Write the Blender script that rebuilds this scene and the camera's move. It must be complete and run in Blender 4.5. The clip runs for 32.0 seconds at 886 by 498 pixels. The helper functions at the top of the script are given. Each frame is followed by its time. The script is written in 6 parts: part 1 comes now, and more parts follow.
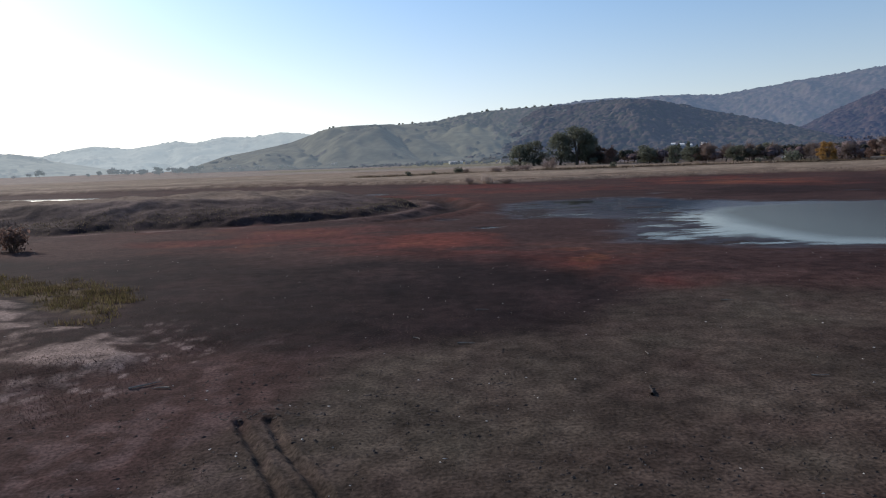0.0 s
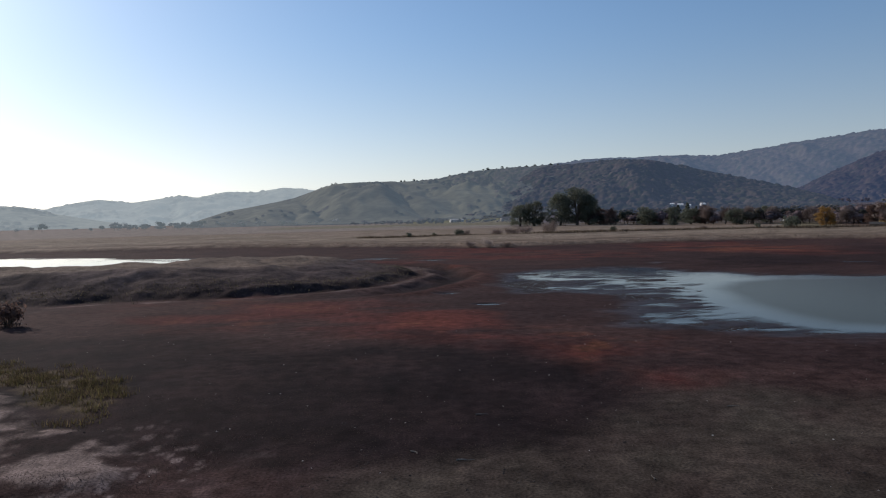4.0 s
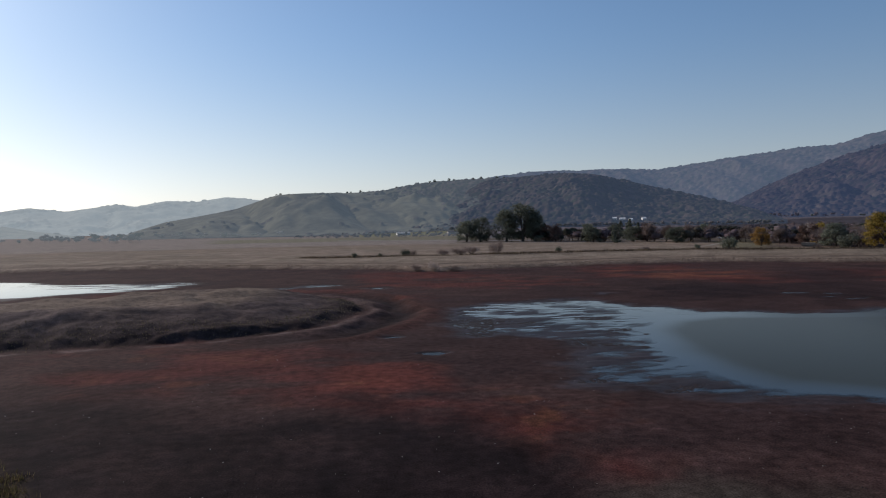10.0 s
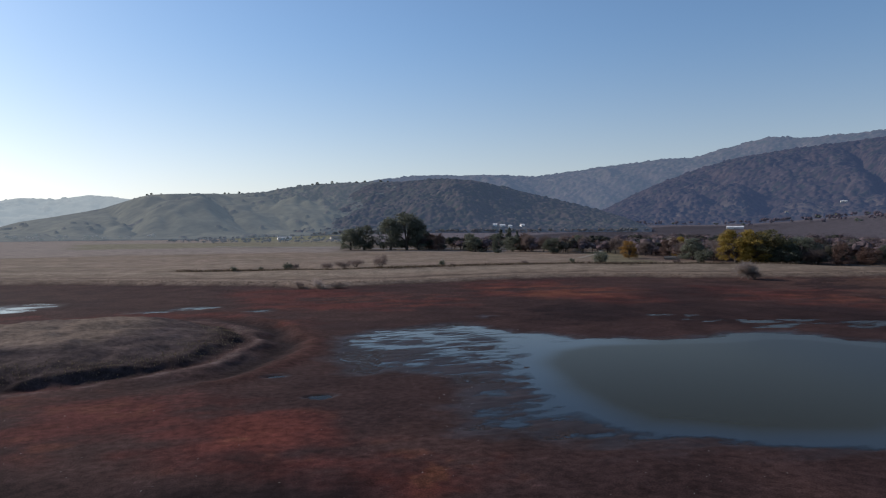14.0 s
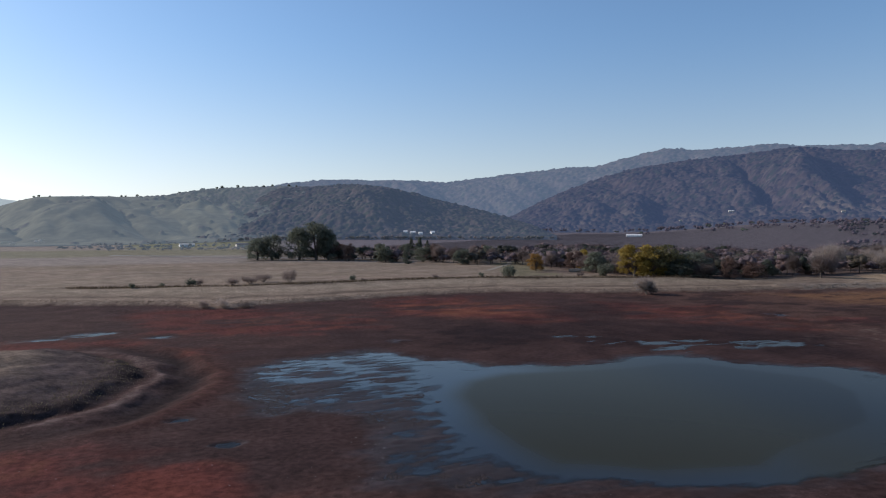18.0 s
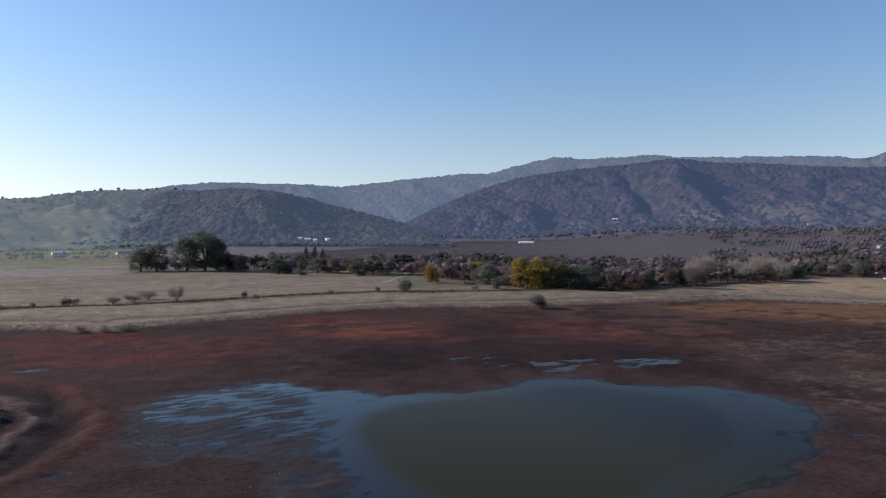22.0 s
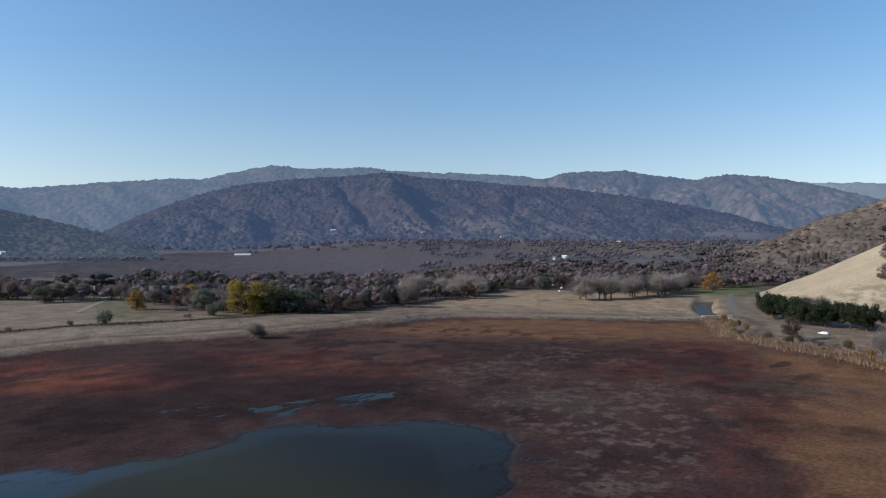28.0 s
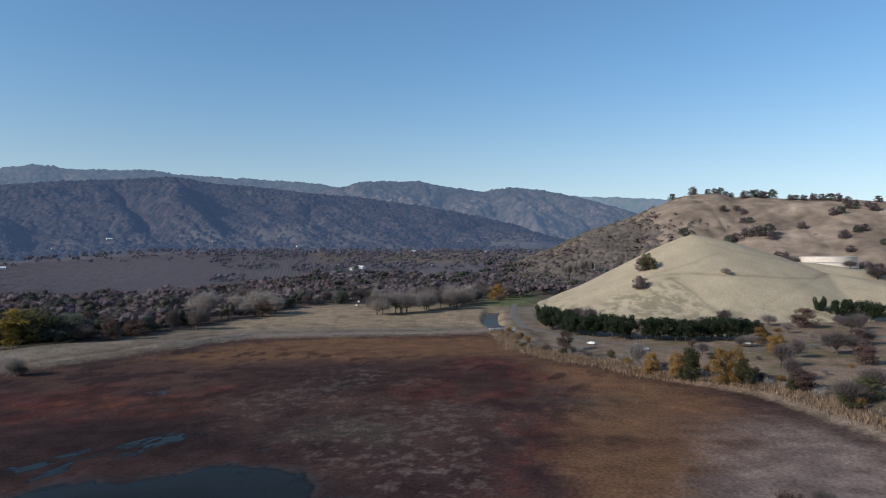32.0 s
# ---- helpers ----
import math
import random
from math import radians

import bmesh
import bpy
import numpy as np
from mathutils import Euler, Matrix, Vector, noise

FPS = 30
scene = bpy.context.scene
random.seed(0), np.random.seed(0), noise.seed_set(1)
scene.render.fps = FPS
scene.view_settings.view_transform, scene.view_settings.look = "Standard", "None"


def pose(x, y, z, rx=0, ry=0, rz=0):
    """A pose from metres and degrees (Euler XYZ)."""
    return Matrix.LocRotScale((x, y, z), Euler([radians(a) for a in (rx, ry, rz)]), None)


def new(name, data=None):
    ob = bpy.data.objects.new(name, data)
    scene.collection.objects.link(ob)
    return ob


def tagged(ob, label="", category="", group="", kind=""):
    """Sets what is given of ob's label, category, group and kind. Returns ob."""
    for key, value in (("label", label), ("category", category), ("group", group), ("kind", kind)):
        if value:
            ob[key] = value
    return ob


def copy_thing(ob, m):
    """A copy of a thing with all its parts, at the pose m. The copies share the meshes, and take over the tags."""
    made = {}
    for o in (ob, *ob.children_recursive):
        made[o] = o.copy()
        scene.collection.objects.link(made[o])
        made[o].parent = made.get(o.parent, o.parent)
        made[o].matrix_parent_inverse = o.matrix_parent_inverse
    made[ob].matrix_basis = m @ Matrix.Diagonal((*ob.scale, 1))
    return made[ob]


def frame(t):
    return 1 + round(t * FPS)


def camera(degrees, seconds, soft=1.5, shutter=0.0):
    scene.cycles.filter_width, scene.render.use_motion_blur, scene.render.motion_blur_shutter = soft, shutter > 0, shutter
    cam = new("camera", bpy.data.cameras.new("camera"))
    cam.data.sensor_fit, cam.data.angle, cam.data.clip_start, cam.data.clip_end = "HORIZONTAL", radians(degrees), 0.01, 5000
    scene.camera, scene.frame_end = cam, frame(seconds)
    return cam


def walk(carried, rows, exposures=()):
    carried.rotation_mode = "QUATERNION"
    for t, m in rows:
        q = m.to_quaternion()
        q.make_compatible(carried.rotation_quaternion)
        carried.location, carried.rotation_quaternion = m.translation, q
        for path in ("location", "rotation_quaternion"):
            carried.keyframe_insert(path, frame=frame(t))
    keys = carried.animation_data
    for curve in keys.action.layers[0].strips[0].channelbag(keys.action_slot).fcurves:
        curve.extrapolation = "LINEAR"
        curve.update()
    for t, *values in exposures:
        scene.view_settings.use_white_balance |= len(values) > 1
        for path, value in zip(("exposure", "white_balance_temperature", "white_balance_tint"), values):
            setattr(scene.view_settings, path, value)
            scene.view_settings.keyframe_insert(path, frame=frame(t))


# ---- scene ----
# The drone climbs almost on the spot and turns to its right.
cam = camera(66.1, 32.0, soft=1.15)

# seconds, place, heading to the right of +y, tilt down, lean
PATH = [
    (0.0, -0.00, 0.00, 10.12, 0.10, 7.32, -1.83),
    (0.5, 0.01, 0.04, 10.38, 0.08, 7.24, -1.82),
    (1.0, 0.02, 0.10, 10.72, 0.08, 6.60, -1.77),
    (1.5, 0.04, 0.16, 11.09, 0.10, 5.95, -1.69),
    (2.0, 0.05, 0.23, 11.48, 0.11, 5.30, -1.61),
    (2.5, 0.07, 0.35, 11.86, 0.13, 4.66, -1.52),
    (3.0, 0.08, 0.48, 12.25, 0.15, 4.02, -1.42),
    (3.5, 0.09, 0.65, 12.61, 0.15, 3.36, -1.33),
    (4.0, 0.10, 0.87, 13.11, 0.20, 2.64, -1.23),
    (4.5, 0.16, 1.29, 13.75, 0.19, 2.06, -1.18),
    (6.5, 0.25, 1.96, 14.66, 0.21, 1.95, -1.14),
    (7.0, 0.37, 2.64, 15.31, 0.68, 1.96, -1.15),
    (7.5, 0.46, 3.24, 15.85, 1.33, 1.93, -1.11),
    (8.0, 0.52, 3.70, 16.28, 1.92, 1.95, -1.07),
    (8.5, 0.55, 4.10, 16.73, 2.56, 1.90, -1.03),
    (9.0, 0.53, 4.43, 17.19, 3.29, 1.85, -0.99),
    (9.5, 0.57, 4.70, 17.72, 3.99, 1.87, -0.96),
    (10.0, 0.58, 4.88, 18.27, 4.70, 1.86, -0.94),
    (10.5, 0.56, 4.99, 18.90, 5.49, 1.88, -0.91),
    (11.0, 0.50, 4.92, 19.57, 6.30, 1.89, -0.85),
    (11.5, 0.45, 4.79, 20.29, 7.72, 1.89, -0.79),
    (12.0, 0.37, 4.66, 21.02, 9.71, 1.88, -0.69),
    (12.5, 0.24, 4.55, 21.76, 11.27, 1.86, -0.59),
    (13.0, 0.08, 4.40, 22.53, 12.45, 1.83, -0.46),
    (13.5, -0.06, 4.24, 23.29, 13.30, 1.83, -0.37),
    (14.0, -0.16, 4.08, 24.26, 14.51, 1.78, -0.29),
    (14.5, -0.29, 3.93, 25.42, 15.40, 1.75, -0.21),
    (16.5, -0.40, 3.79, 27.00, 19.15, 1.55, -0.14),
    (17.0, -0.51, 3.72, 28.17, 20.20, 1.51, -0.06),
    (17.5, -0.59, 3.69, 29.12, 21.05, 1.49, 0.00),
    (18.0, -0.63, 3.69, 29.85, 22.06, 1.43, 0.04),
    (18.5, -0.68, 3.64, 30.55, 22.94, 1.41, 0.07),
    (19.0, -0.72, 3.53, 31.25, 23.96, 1.34, 0.09),
    (19.5, -0.82, 3.42, 31.95, 25.05, 1.29, 0.12),
    (20.0, -0.91, 3.32, 32.62, 26.17, 1.21, 0.16),
    (20.5, -0.99, 3.24, 33.30, 27.35, 1.16, 0.19),
    (21.0, -1.08, 3.15, 34.01, 28.49, 1.12, 0.21),
    (21.5, -1.14, 3.11, 34.77, 29.62, 1.08, 0.22),
    (22.0, -1.18, 3.10, 35.58, 30.80, 1.05, 0.21),
    (22.5, -1.22, 3.09, 36.42, 32.10, 1.01, 0.20),
    (23.0, -1.29, 3.07, 37.27, 33.28, 1.01, 0.20),
    (23.5, -1.37, 3.04, 38.11, 35.06, 0.93, 0.20),
    (24.0, -1.49, 3.00, 38.92, 36.73, 0.87, 0.22),
    (24.5, -1.56, 3.03, 39.75, 39.01, 0.79, 0.24),
    (25.0, -1.67, 3.05, 40.79, 41.05, 0.74, 0.27),
    (25.5, -1.76, 3.05, 42.10, 43.21, 0.68, 0.28),
    (27.5, -1.86, 3.04, 43.88, 51.94, 0.38, 0.25),
    (28.0, -2.02, 3.05, 45.22, 54.15, 0.30, 0.23),
    (28.5, -2.17, 3.07, 46.33, 56.32, 0.22, 0.22),
    (29.0, -2.32, 3.10, 47.22, 58.49, 0.14, 0.21),
    (29.5, -2.47, 3.10, 48.11, 60.67, 0.07, 0.19),
    (30.0, -2.64, 3.10, 49.00, 62.78, -0.03, 0.16),
    (30.5, -2.81, 3.07, 49.88, 64.88, -0.12, 0.12),
    (31.0, -3.03, 3.05, 50.81, 66.97, -0.18, 0.08),
    (31.5, -3.20, 3.03, 51.64, 69.05, -0.26, 0.04),
    (32.0, -3.40, 3.01, 52.31, 71.13, -0.33, 0.03),
]


def flown(x, y, z, heading, tilt, lean):
    return pose(x, y, z) @ pose(0, 0, 0, 0, 0, -heading) @ pose(0, 0, 0, 90 - tilt) @ pose(0, 0, 0, 0, 0, lean)


# the exposure and white balance follow the light as the view turns away from the sun
walk(cam, [(r[0], flown(*r[1:])) for r in PATH],
     [(0, 0.10, 6950, 15), (1, 0.02, 6950, 15), (4, -0.32, 6950, 15), (9, -0.43, 6950, 16), (14, -0.18, 6850, 15.5), (19, 0.06, 6800, 14.5), (25, 0.18, 6690, 11), (28, 0.17, 6560, 8.3), (32, 0.02, 6430, 5.5)])

# ---- daylight: low winter sun in a hazy blue sky ----
SUN_AZ, SUN_EL = radians(-46), radians(27)
world = bpy.data.worlds.new("sky")
scene.world = world
world.use_nodes = True
wn = world.node_tree.nodes
sky = wn.new("ShaderNodeTexSky")
sky.sky_type, sky.sun_disc = "NISHITA", False
sky.sun_elevation, sky.sun_rotation = SUN_EL, SUN_AZ
sky.altitude, sky.air_density, sky.dust_density, sky.ozone_density = 60, 1.0, 0.6, 4.5
wn["Background"].inputs["Strength"].default_value = 0.144
clear = wn.new("ShaderNodeVectorMath")
clear.operation = "MULTIPLY"
clear.inputs[1].default_value = (0.885, 0.985, 1.0)
wl = world.node_tree.links
wl.new(sky.outputs[0], clear.inputs[0])
# valley haze takes the colour out of the sky towards the horizon, all the way round
grey, veil, mist = wn.new("ShaderNodeRGBToBW"), wn.new("ShaderNodeVectorMath"), wn.new("ShaderNodeMix")
veil.operation, mist.data_type = "SCALE", "RGBA"
veil.inputs[0].default_value = (0.985, 1.0, 1.085)
where, split, fade = wn.new("ShaderNodeTexCoord"), wn.new("ShaderNodeSeparateXYZ"), wn.new("ShaderNodeMapRange")
fade.interpolation_type = "SMOOTHSTEP"
fade.inputs["From Min"].default_value, fade.inputs["From Max"].default_value = -0.05, 0.30
fade.inputs["To Min"].default_value, fade.inputs["To Max"].default_value = 0.62, 0.0
wl.new(clear.outputs[0], grey.inputs[0])
wl.new(grey.outputs[0], veil.inputs["Scale"])
wl.new(where.outputs["Generated"], split.inputs[0])
wl.new(split.outputs["Z"], fade.inputs["Value"])
wl.new(fade.outputs["Result"], mist.inputs["Factor"])
wl.new(clear.outputs[0], mist.inputs["A"])
wl.new(veil.outputs[0], mist.inputs["B"])
wl.new(mist.outputs["Result"], wn["Background"].inputs["Color"])

sun_data = bpy.data.lights.new("sun", "SUN")
sun_data.energy, sun_data.angle, sun_data.color = 3.9, radians(0.6), (1.0, 0.955, 0.91)
sun = new("sun", sun_data)
toward = Vector((math.sin(SUN_AZ) * math.cos(SUN_EL), math.cos(SUN_AZ) * math.cos(SUN_EL), math.sin(SUN_EL)))
sun.matrix_world = Matrix.Translation((0, 0, 300)) @ toward.to_track_quat("Z", "Y").to_matrix().to_4x4()

# ---- numeric helpers ----
rng = np.random.default_rng(7)


def lattice(ix, iy, seed):
    h = (ix.astype(np.int64) * 374761393 + iy.astype(np.int64) * 668265263 + seed * 1442695041) & 0xFFFFFFFF
    h = ((h ^ (h >> 13)) * 1274126177) & 0xFFFFFFFF
    return ((h ^ (h >> 16)) & 0xFFFF) / 65535.0


def vnoise(x, y, size, seed=0):
    """Smooth value noise in -1..1 with features of the given size."""
    x, y = np.asarray(x) / size, np.asarray(y) / size
    ix, iy = np.floor(x), np.floor(y)
    fx, fy = x - ix, y - iy
    fx, fy = fx * fx * (3 - 2 * fx), fy * fy * (3 - 2 * fy)
    a, b = lattice(ix, iy, seed), lattice(ix + 1, iy, seed)
    c, d = lattice(ix, iy + 1, seed), lattice(ix + 1, iy + 1, seed)
    return 2 * (a + (b - a) * fx + (c - a) * fy + (a - b - c + d) * fx * fy) - 1


def fbm(x, y, size, seed=0, octaves=4):
    total, amp = 0, 0.55
    for k in range(octaves):
        total = total + amp * vnoise(x, y, size / 2 ** k, seed + 31 * k)
        amp *= 0.5
    return total


def crowns(x, y, size, seed=0):
    """Packed tree crowns: a bump that is 1 at a crown's middle and 0 between crowns, and two random numbers of each crown."""
    x, y = np.asarray(x) / size, np.asarray(y) / size
    ix, iy = np.floor(x), np.floor(y)
    best, tone, pick = np.full(x.shape, 9.0), np.zeros(x.shape), np.zeros(x.shape)
    for dx in (-1, 0, 1):
        for dy in (-1, 0, 1):
            jx, jy = ix + dx, iy + dy
            cx, cy = jx + lattice(jx, jy, seed), jy + lattice(jx, jy, seed + 5)
            grow = 0.55 + 0.6 * lattice(jx, jy, seed + 9)
            d = ((x - cx) ** 2 + (y - cy) ** 2) / grow ** 2
            near = d < best
            best = np.where(near, d, best)
            tone, pick = np.where(near, lattice(jx, jy, seed + 13), tone), np.where(near, lattice(jx, jy, seed + 17), pick)
    return np.sqrt(np.clip(1 - best, 0, 1)), tone, pick


def smooth(a, b, v):
    u = np.clip((v - a) / (b - a), 0, 1)
    return u * u * (3 - 2 * u)


def outline(px, py, poly):
    """Signed distance to a closed outline, negative inside."""
    best, inside = np.full(px.shape, 1e12), np.zeros(px.shape, bool)
    n = len(poly)
    for i in range(n):
        (ax, ay), (bx, by) = poly[i], poly[(i + 1) % n]
        ex, ey = bx - ax, by - ay
        u = np.clip(((px - ax) * ex + (py - ay) * ey) / (ex * ex + ey * ey), 0, 1)
        best = np.minimum(best, (px - ax - u * ex) ** 2 + (py - ay - u * ey) ** 2)
        if ay != by:
            inside ^= ((ay > py) != (by > py)) & (px < ex * (py - ay) / ey + ax)
    return np.where(inside, -1, 1) * np.sqrt(best)


def along(px, py, line):
    """Distance to an open line."""
    best = np.full(px.shape, 1e12)
    for (ax, ay), (bx, by) in zip(line, line[1:]):
        ex, ey = bx - ax, by - ay
        u = np.clip(((px - ax) * ex + (py - ay) * ey) / (ex * ex + ey * ey), 0, 1)
        best = np.minimum(best, (px - ax - u * ex) ** 2 + (py - ay - u * ey) ** 2)
    return np.sqrt(best)


def grid_mesh(name, verts, nu, nv, shade=True):
    """A sheet of nu x nv points, given row by row."""
    idx = np.arange(nu * nv).reshape(nu, nv)
    quads = np.stack([idx[:-1, :-1], idx[1:, :-1], idx[1:, 1:], idx[:-1, 1:]], -1).reshape(-1, 4)
    return array_mesh(name, verts, quads, shade)


def array_mesh(name, verts, faces, shade=False):
    me = bpy.data.meshes.new(name)
    verts, faces = np.asarray(verts, np.float32), np.asarray(faces, np.int32)
    n, k = faces.shape
    me.vertices.add(len(verts))
    me.vertices.foreach_set("co", verts.ravel())
    me.loops.add(n * k)
    me.loops.foreach_set("vertex_index", faces.ravel())
    me.polygons.add(n)
    me.polygons.foreach_set("loop_start", np.arange(n, dtype=np.int32) * k)
    me.polygons.foreach_set("use_smooth", np.full(n, shade))
    me.update(calc_edges=True)
    return me


def tint(me, rgb, alpha=1.0):
    """Stores a colour per point, the mixture of soils or plants that lies there."""
    layer = me.color_attributes.new("soil", "FLOAT_COLOR", "POINT")
    rgba = np.ones((len(rgb), 4), np.float32)
    rgba[:, :3] = rgb
    rgba[:, 3] = alpha
    layer.data.foreach_set("color", rgba.ravel())


def at_bearing(deg, dist):
    return dist * math.sin(radians(deg)), dist * math.cos(radians(deg))


# ---- materials ----
def material(name, rough=0.9, spec=0.3):
    m = bpy.data.materials.new(name)
    m.use_nodes = True
    b = m.node_tree.nodes["Principled BSDF"]
    b.inputs["Roughness"].default_value = rough
    b.inputs["Specular IOR Level"].default_value = spec
    return m, m.node_tree.nodes, m.node_tree.links, b


def noise_node(nodes, links, scale, detail=4, source="Position"):
    if source == "Position":
        geo = nodes.new("ShaderNodeNewGeometry").outputs["Position"]
    else:
        geo = nodes.new("ShaderNodeTexCoord").outputs[source]
    n = nodes.new("ShaderNodeTexNoise")
    n.inputs["Scale"].default_value, n.inputs["Detail"].default_value = scale, detail
    links.new(geo, n.inputs["Vector"])
    return n.outputs["Fac"]


def ranged(nodes, links, value, lo, hi):
    r = nodes.new("ShaderNodeMapRange")
    r.inputs["From Min"].default_value, r.inputs["From Max"].default_value = 0.3, 0.7
    r.inputs["To Min"].default_value, r.inputs["To Max"].default_value = lo, hi
    links.new(value, r.inputs["Value"])
    return r.outputs["Result"]


def times(nodes, links, colour, factor):
    mix = nodes.new("ShaderNodeVectorMath")
    mix.operation = "SCALE"
    links.new(colour, mix.inputs[0])
    links.new(factor, mix.inputs["Scale"])
    return mix.outputs[0]


def bumpy(nodes, links, bsdf, value, strength, dist):
    b = nodes.new("ShaderNodeBump")
    b.inputs["Strength"].default_value, b.inputs["Distance"].default_value = strength, dist
    links.new(value, b.inputs["Height"])
    links.new(b.outputs["Normal"], bsdf.inputs["Normal"])


def soil_material(name, sizes, spread, bump, dist, rough=0.95, glow=None, spec=0.03):
    """Earth, grass or wooded slope whose mixture is stored in the mesh; sizes are the grain's in metres."""
    m, nodes, links, b = material(name, rough, spec)
    att = nodes.new("ShaderNodeAttribute")
    att.attribute_name = "soil"
    col = att.outputs["Color"]
    for size, (lo, hi) in zip(sizes, spread):
        n = noise_node(nodes, links, 1 / size, 5)
        col = times(nodes, links, col, ranged(nodes, links, n, lo, hi))
    links.new(col, b.inputs["Base Color"])
    bumpy(nodes, links, b, n, bump, dist)
    # the glow is emission that stands in for haze before far things
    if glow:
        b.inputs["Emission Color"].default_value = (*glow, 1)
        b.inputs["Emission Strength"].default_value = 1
    return m


def see_through(m, share):
    """Lets part of the light pass through thin leaves."""
    nodes, links = m.node_tree.nodes, m.node_tree.links
    b, out = nodes["Principled BSDF"], nodes["Material Output"]
    t, mix = nodes.new("ShaderNodeBsdfTranslucent"), nodes.new("ShaderNodeMixShader")
    mix.inputs["Fac"].default_value = share
    links.new(b.inputs["Base Color"].links[0].from_socket, t.inputs["Color"])
    links.new(b.outputs[0], mix.inputs[1])
    links.new(t.outputs[0], mix.inputs[2])
    links.new(mix.outputs[0], out.inputs["Surface"])
    return m


def plain_material(name, colour, rough=0.7, size=0.5, spread=(0.8, 1.2), metal=0.0, vary=0.0, spec=0.3):
    m, nodes, links, b = material(name, rough, spec)
    rgb = nodes.new("ShaderNodeRGB")
    rgb.outputs[0].default_value = (*colour, 1)
    col = times(nodes, links, rgb.outputs[0], ranged(nodes, links, noise_node(nodes, links, 1 / size), *spread))
    if vary:
        info = nodes.new("ShaderNodeObjectInfo")
        r = nodes.new("ShaderNodeMapRange")
        r.inputs["To Min"].default_value, r.inputs["To Max"].default_value = 1 - vary, 1 + vary
        links.new(info.outputs["Random"], r.inputs["Value"])
        col = times(nodes, links, col, r.outputs["Result"])
    links.new(col, b.inputs["Base Color"])
    b.inputs["Metallic"].default_value = metal
    return m


def dries(m):
    """Wet mud shines, dry earth does not."""
    nodes, links = m.node_tree.nodes, m.node_tree.links
    b, att = nodes["Principled BSDF"], nodes["Attribute"]
    for socket, lo, hi in (("Roughness", 0.5, 0.95), ("Specular IOR Level", 0.07, 0.03)):
        r = nodes.new("ShaderNodeMapRange")
        r.inputs["To Min"].default_value, r.inputs["To Max"].default_value = lo, hi
        links.new(att.outputs["Alpha"], r.inputs["Value"])
        links.new(r.outputs["Result"], b.inputs[socket])
    return m


ground_mat = soil_material("ground_soil", (9, 1.1, 0.16), ((0.75, 1.25), (0.66, 1.34), (0.5, 1.5)), 0.55, 0.08)
dries(ground_mat)

# ---- the ground: a drained lake, its banks and the valley floor, one sheet ----
LAKE = [(-420, 300), (-300, 315), (-201, 321), (-155, 331), (-116, 336), (-72, 325), (-51, 315), (-11, 299), (4, 291), (9, 281),
        (21, 275), (33, 285), (52, 286), (78, 293), (106, 299), (131, 302), (152, 299), (170, 292), (190, 280), (215, 274),
        (240, 266), (262, 264), (285, 261), (305, 254), (325, 253), (345, 244), (360, 216), (376, 188), (392, 155),
        (425, 107), (386, 94), (350, 80), (325, 53), (311, 31), (295, 16), (283, -2), (275, -18), (265, -30), (241, -39),
        (213, -51), (150, -95), (60, -90), (-30, -60), (-90, -10), (-120, 30), (-160, 60), (-420, 60)]
MOUND = [(-420, 40), (-150, 92), (-62, 113), (-28, 121), (-16, 129), (-9, 141), (-6, 156), (-9, 175), (-18, 190),
         (-34, 196), (-56, 186), (-78, 170), (-110, 158), (-180, 150), (-420, 150)]
POND = [(13, 127), (15, 145), (18, 158), (27, 164), (39, 168), (47, 169), (51, 163), (54, 154), (59, 149), (65, 142), (73, 139), (82, 134), (91, 135), (103, 138), (116, 136), (121, 124), (130, 117),
        (138, 111), (141, 98), (140, 86), (132, 78), (113, 70), (99, 64), (82, 61), (64, 62), (52, 68), (39, 72), (31, 76), (23, 83), (24, 90), (27, 97), (28, 106), (26, 114), (20, 117), (15, 119)]
DEEP = [(47, 118), (54, 129), (65, 134), (79, 133), (93, 131), (105, 133), (116, 129), (122, 115), (129, 104), (123, 90), (104, 76), (83, 69), (70, 66), (55, 70), (44, 78), (42, 88), (42, 100)]
# banks of mud that stand out of the shallows
MUD = [[(20, 126), (30, 132), (34, 142), (26, 144), (19, 137)], [(27, 92), (38, 97), (40, 112), (30, 119), (26, 108)], [(34, 128), (42, 134), (40, 122)], [(30, 76), (36, 80), (32, 84)]]
FAR_POND = [(-420, 300), (-154, 277), (-111, 252), (-66, 247), (-80, 225), (-98, 212), (-112, 197), (-180, 188),
            (-420, 190)]
SPIT = [(-62, 66), (-45, 60), (-37, 57), (-33, 54), (-27, 46), (-20, 42), (-17, 38), (-17, 34.5), (-21, 32), (-30, 31), (-70, 40)]
VERGE = [(-66, 74), (-52, 70), (-43, 66), (-39, 64), (-31, 61), (-25, 55), (-23.5, 47), (-24, 45), (-28, 48), (-34, 55), (-37, 57), (-44, 59), (-60, 64)]
WEED = [(-18, 44), (-12, 40), (-12, 33), (-16, 29), (-24, 26), (-34, 27), (-30, 31), (-21, 32), (-17, 34.5), (-17, 38)]
FILM = [(98, 178), (116, 170), (130, 152), (164, 141), (162, 131), (140, 134), (122, 141), (110, 152), (94, 164)]
# small pools left on the bed: place and half sizes
POOLS = [(7, 102.5, 1.4, 1.2), (0, 119, 2.2, 1.3), (57, 181, 3, 2), (205, 186, 3, 3), (152, 107, 2, 1.2), (-20, 225, 5, 3), (-33, 218, 4, 2), (127, 70, 4, 2), (-2, 212, 3, 2)]
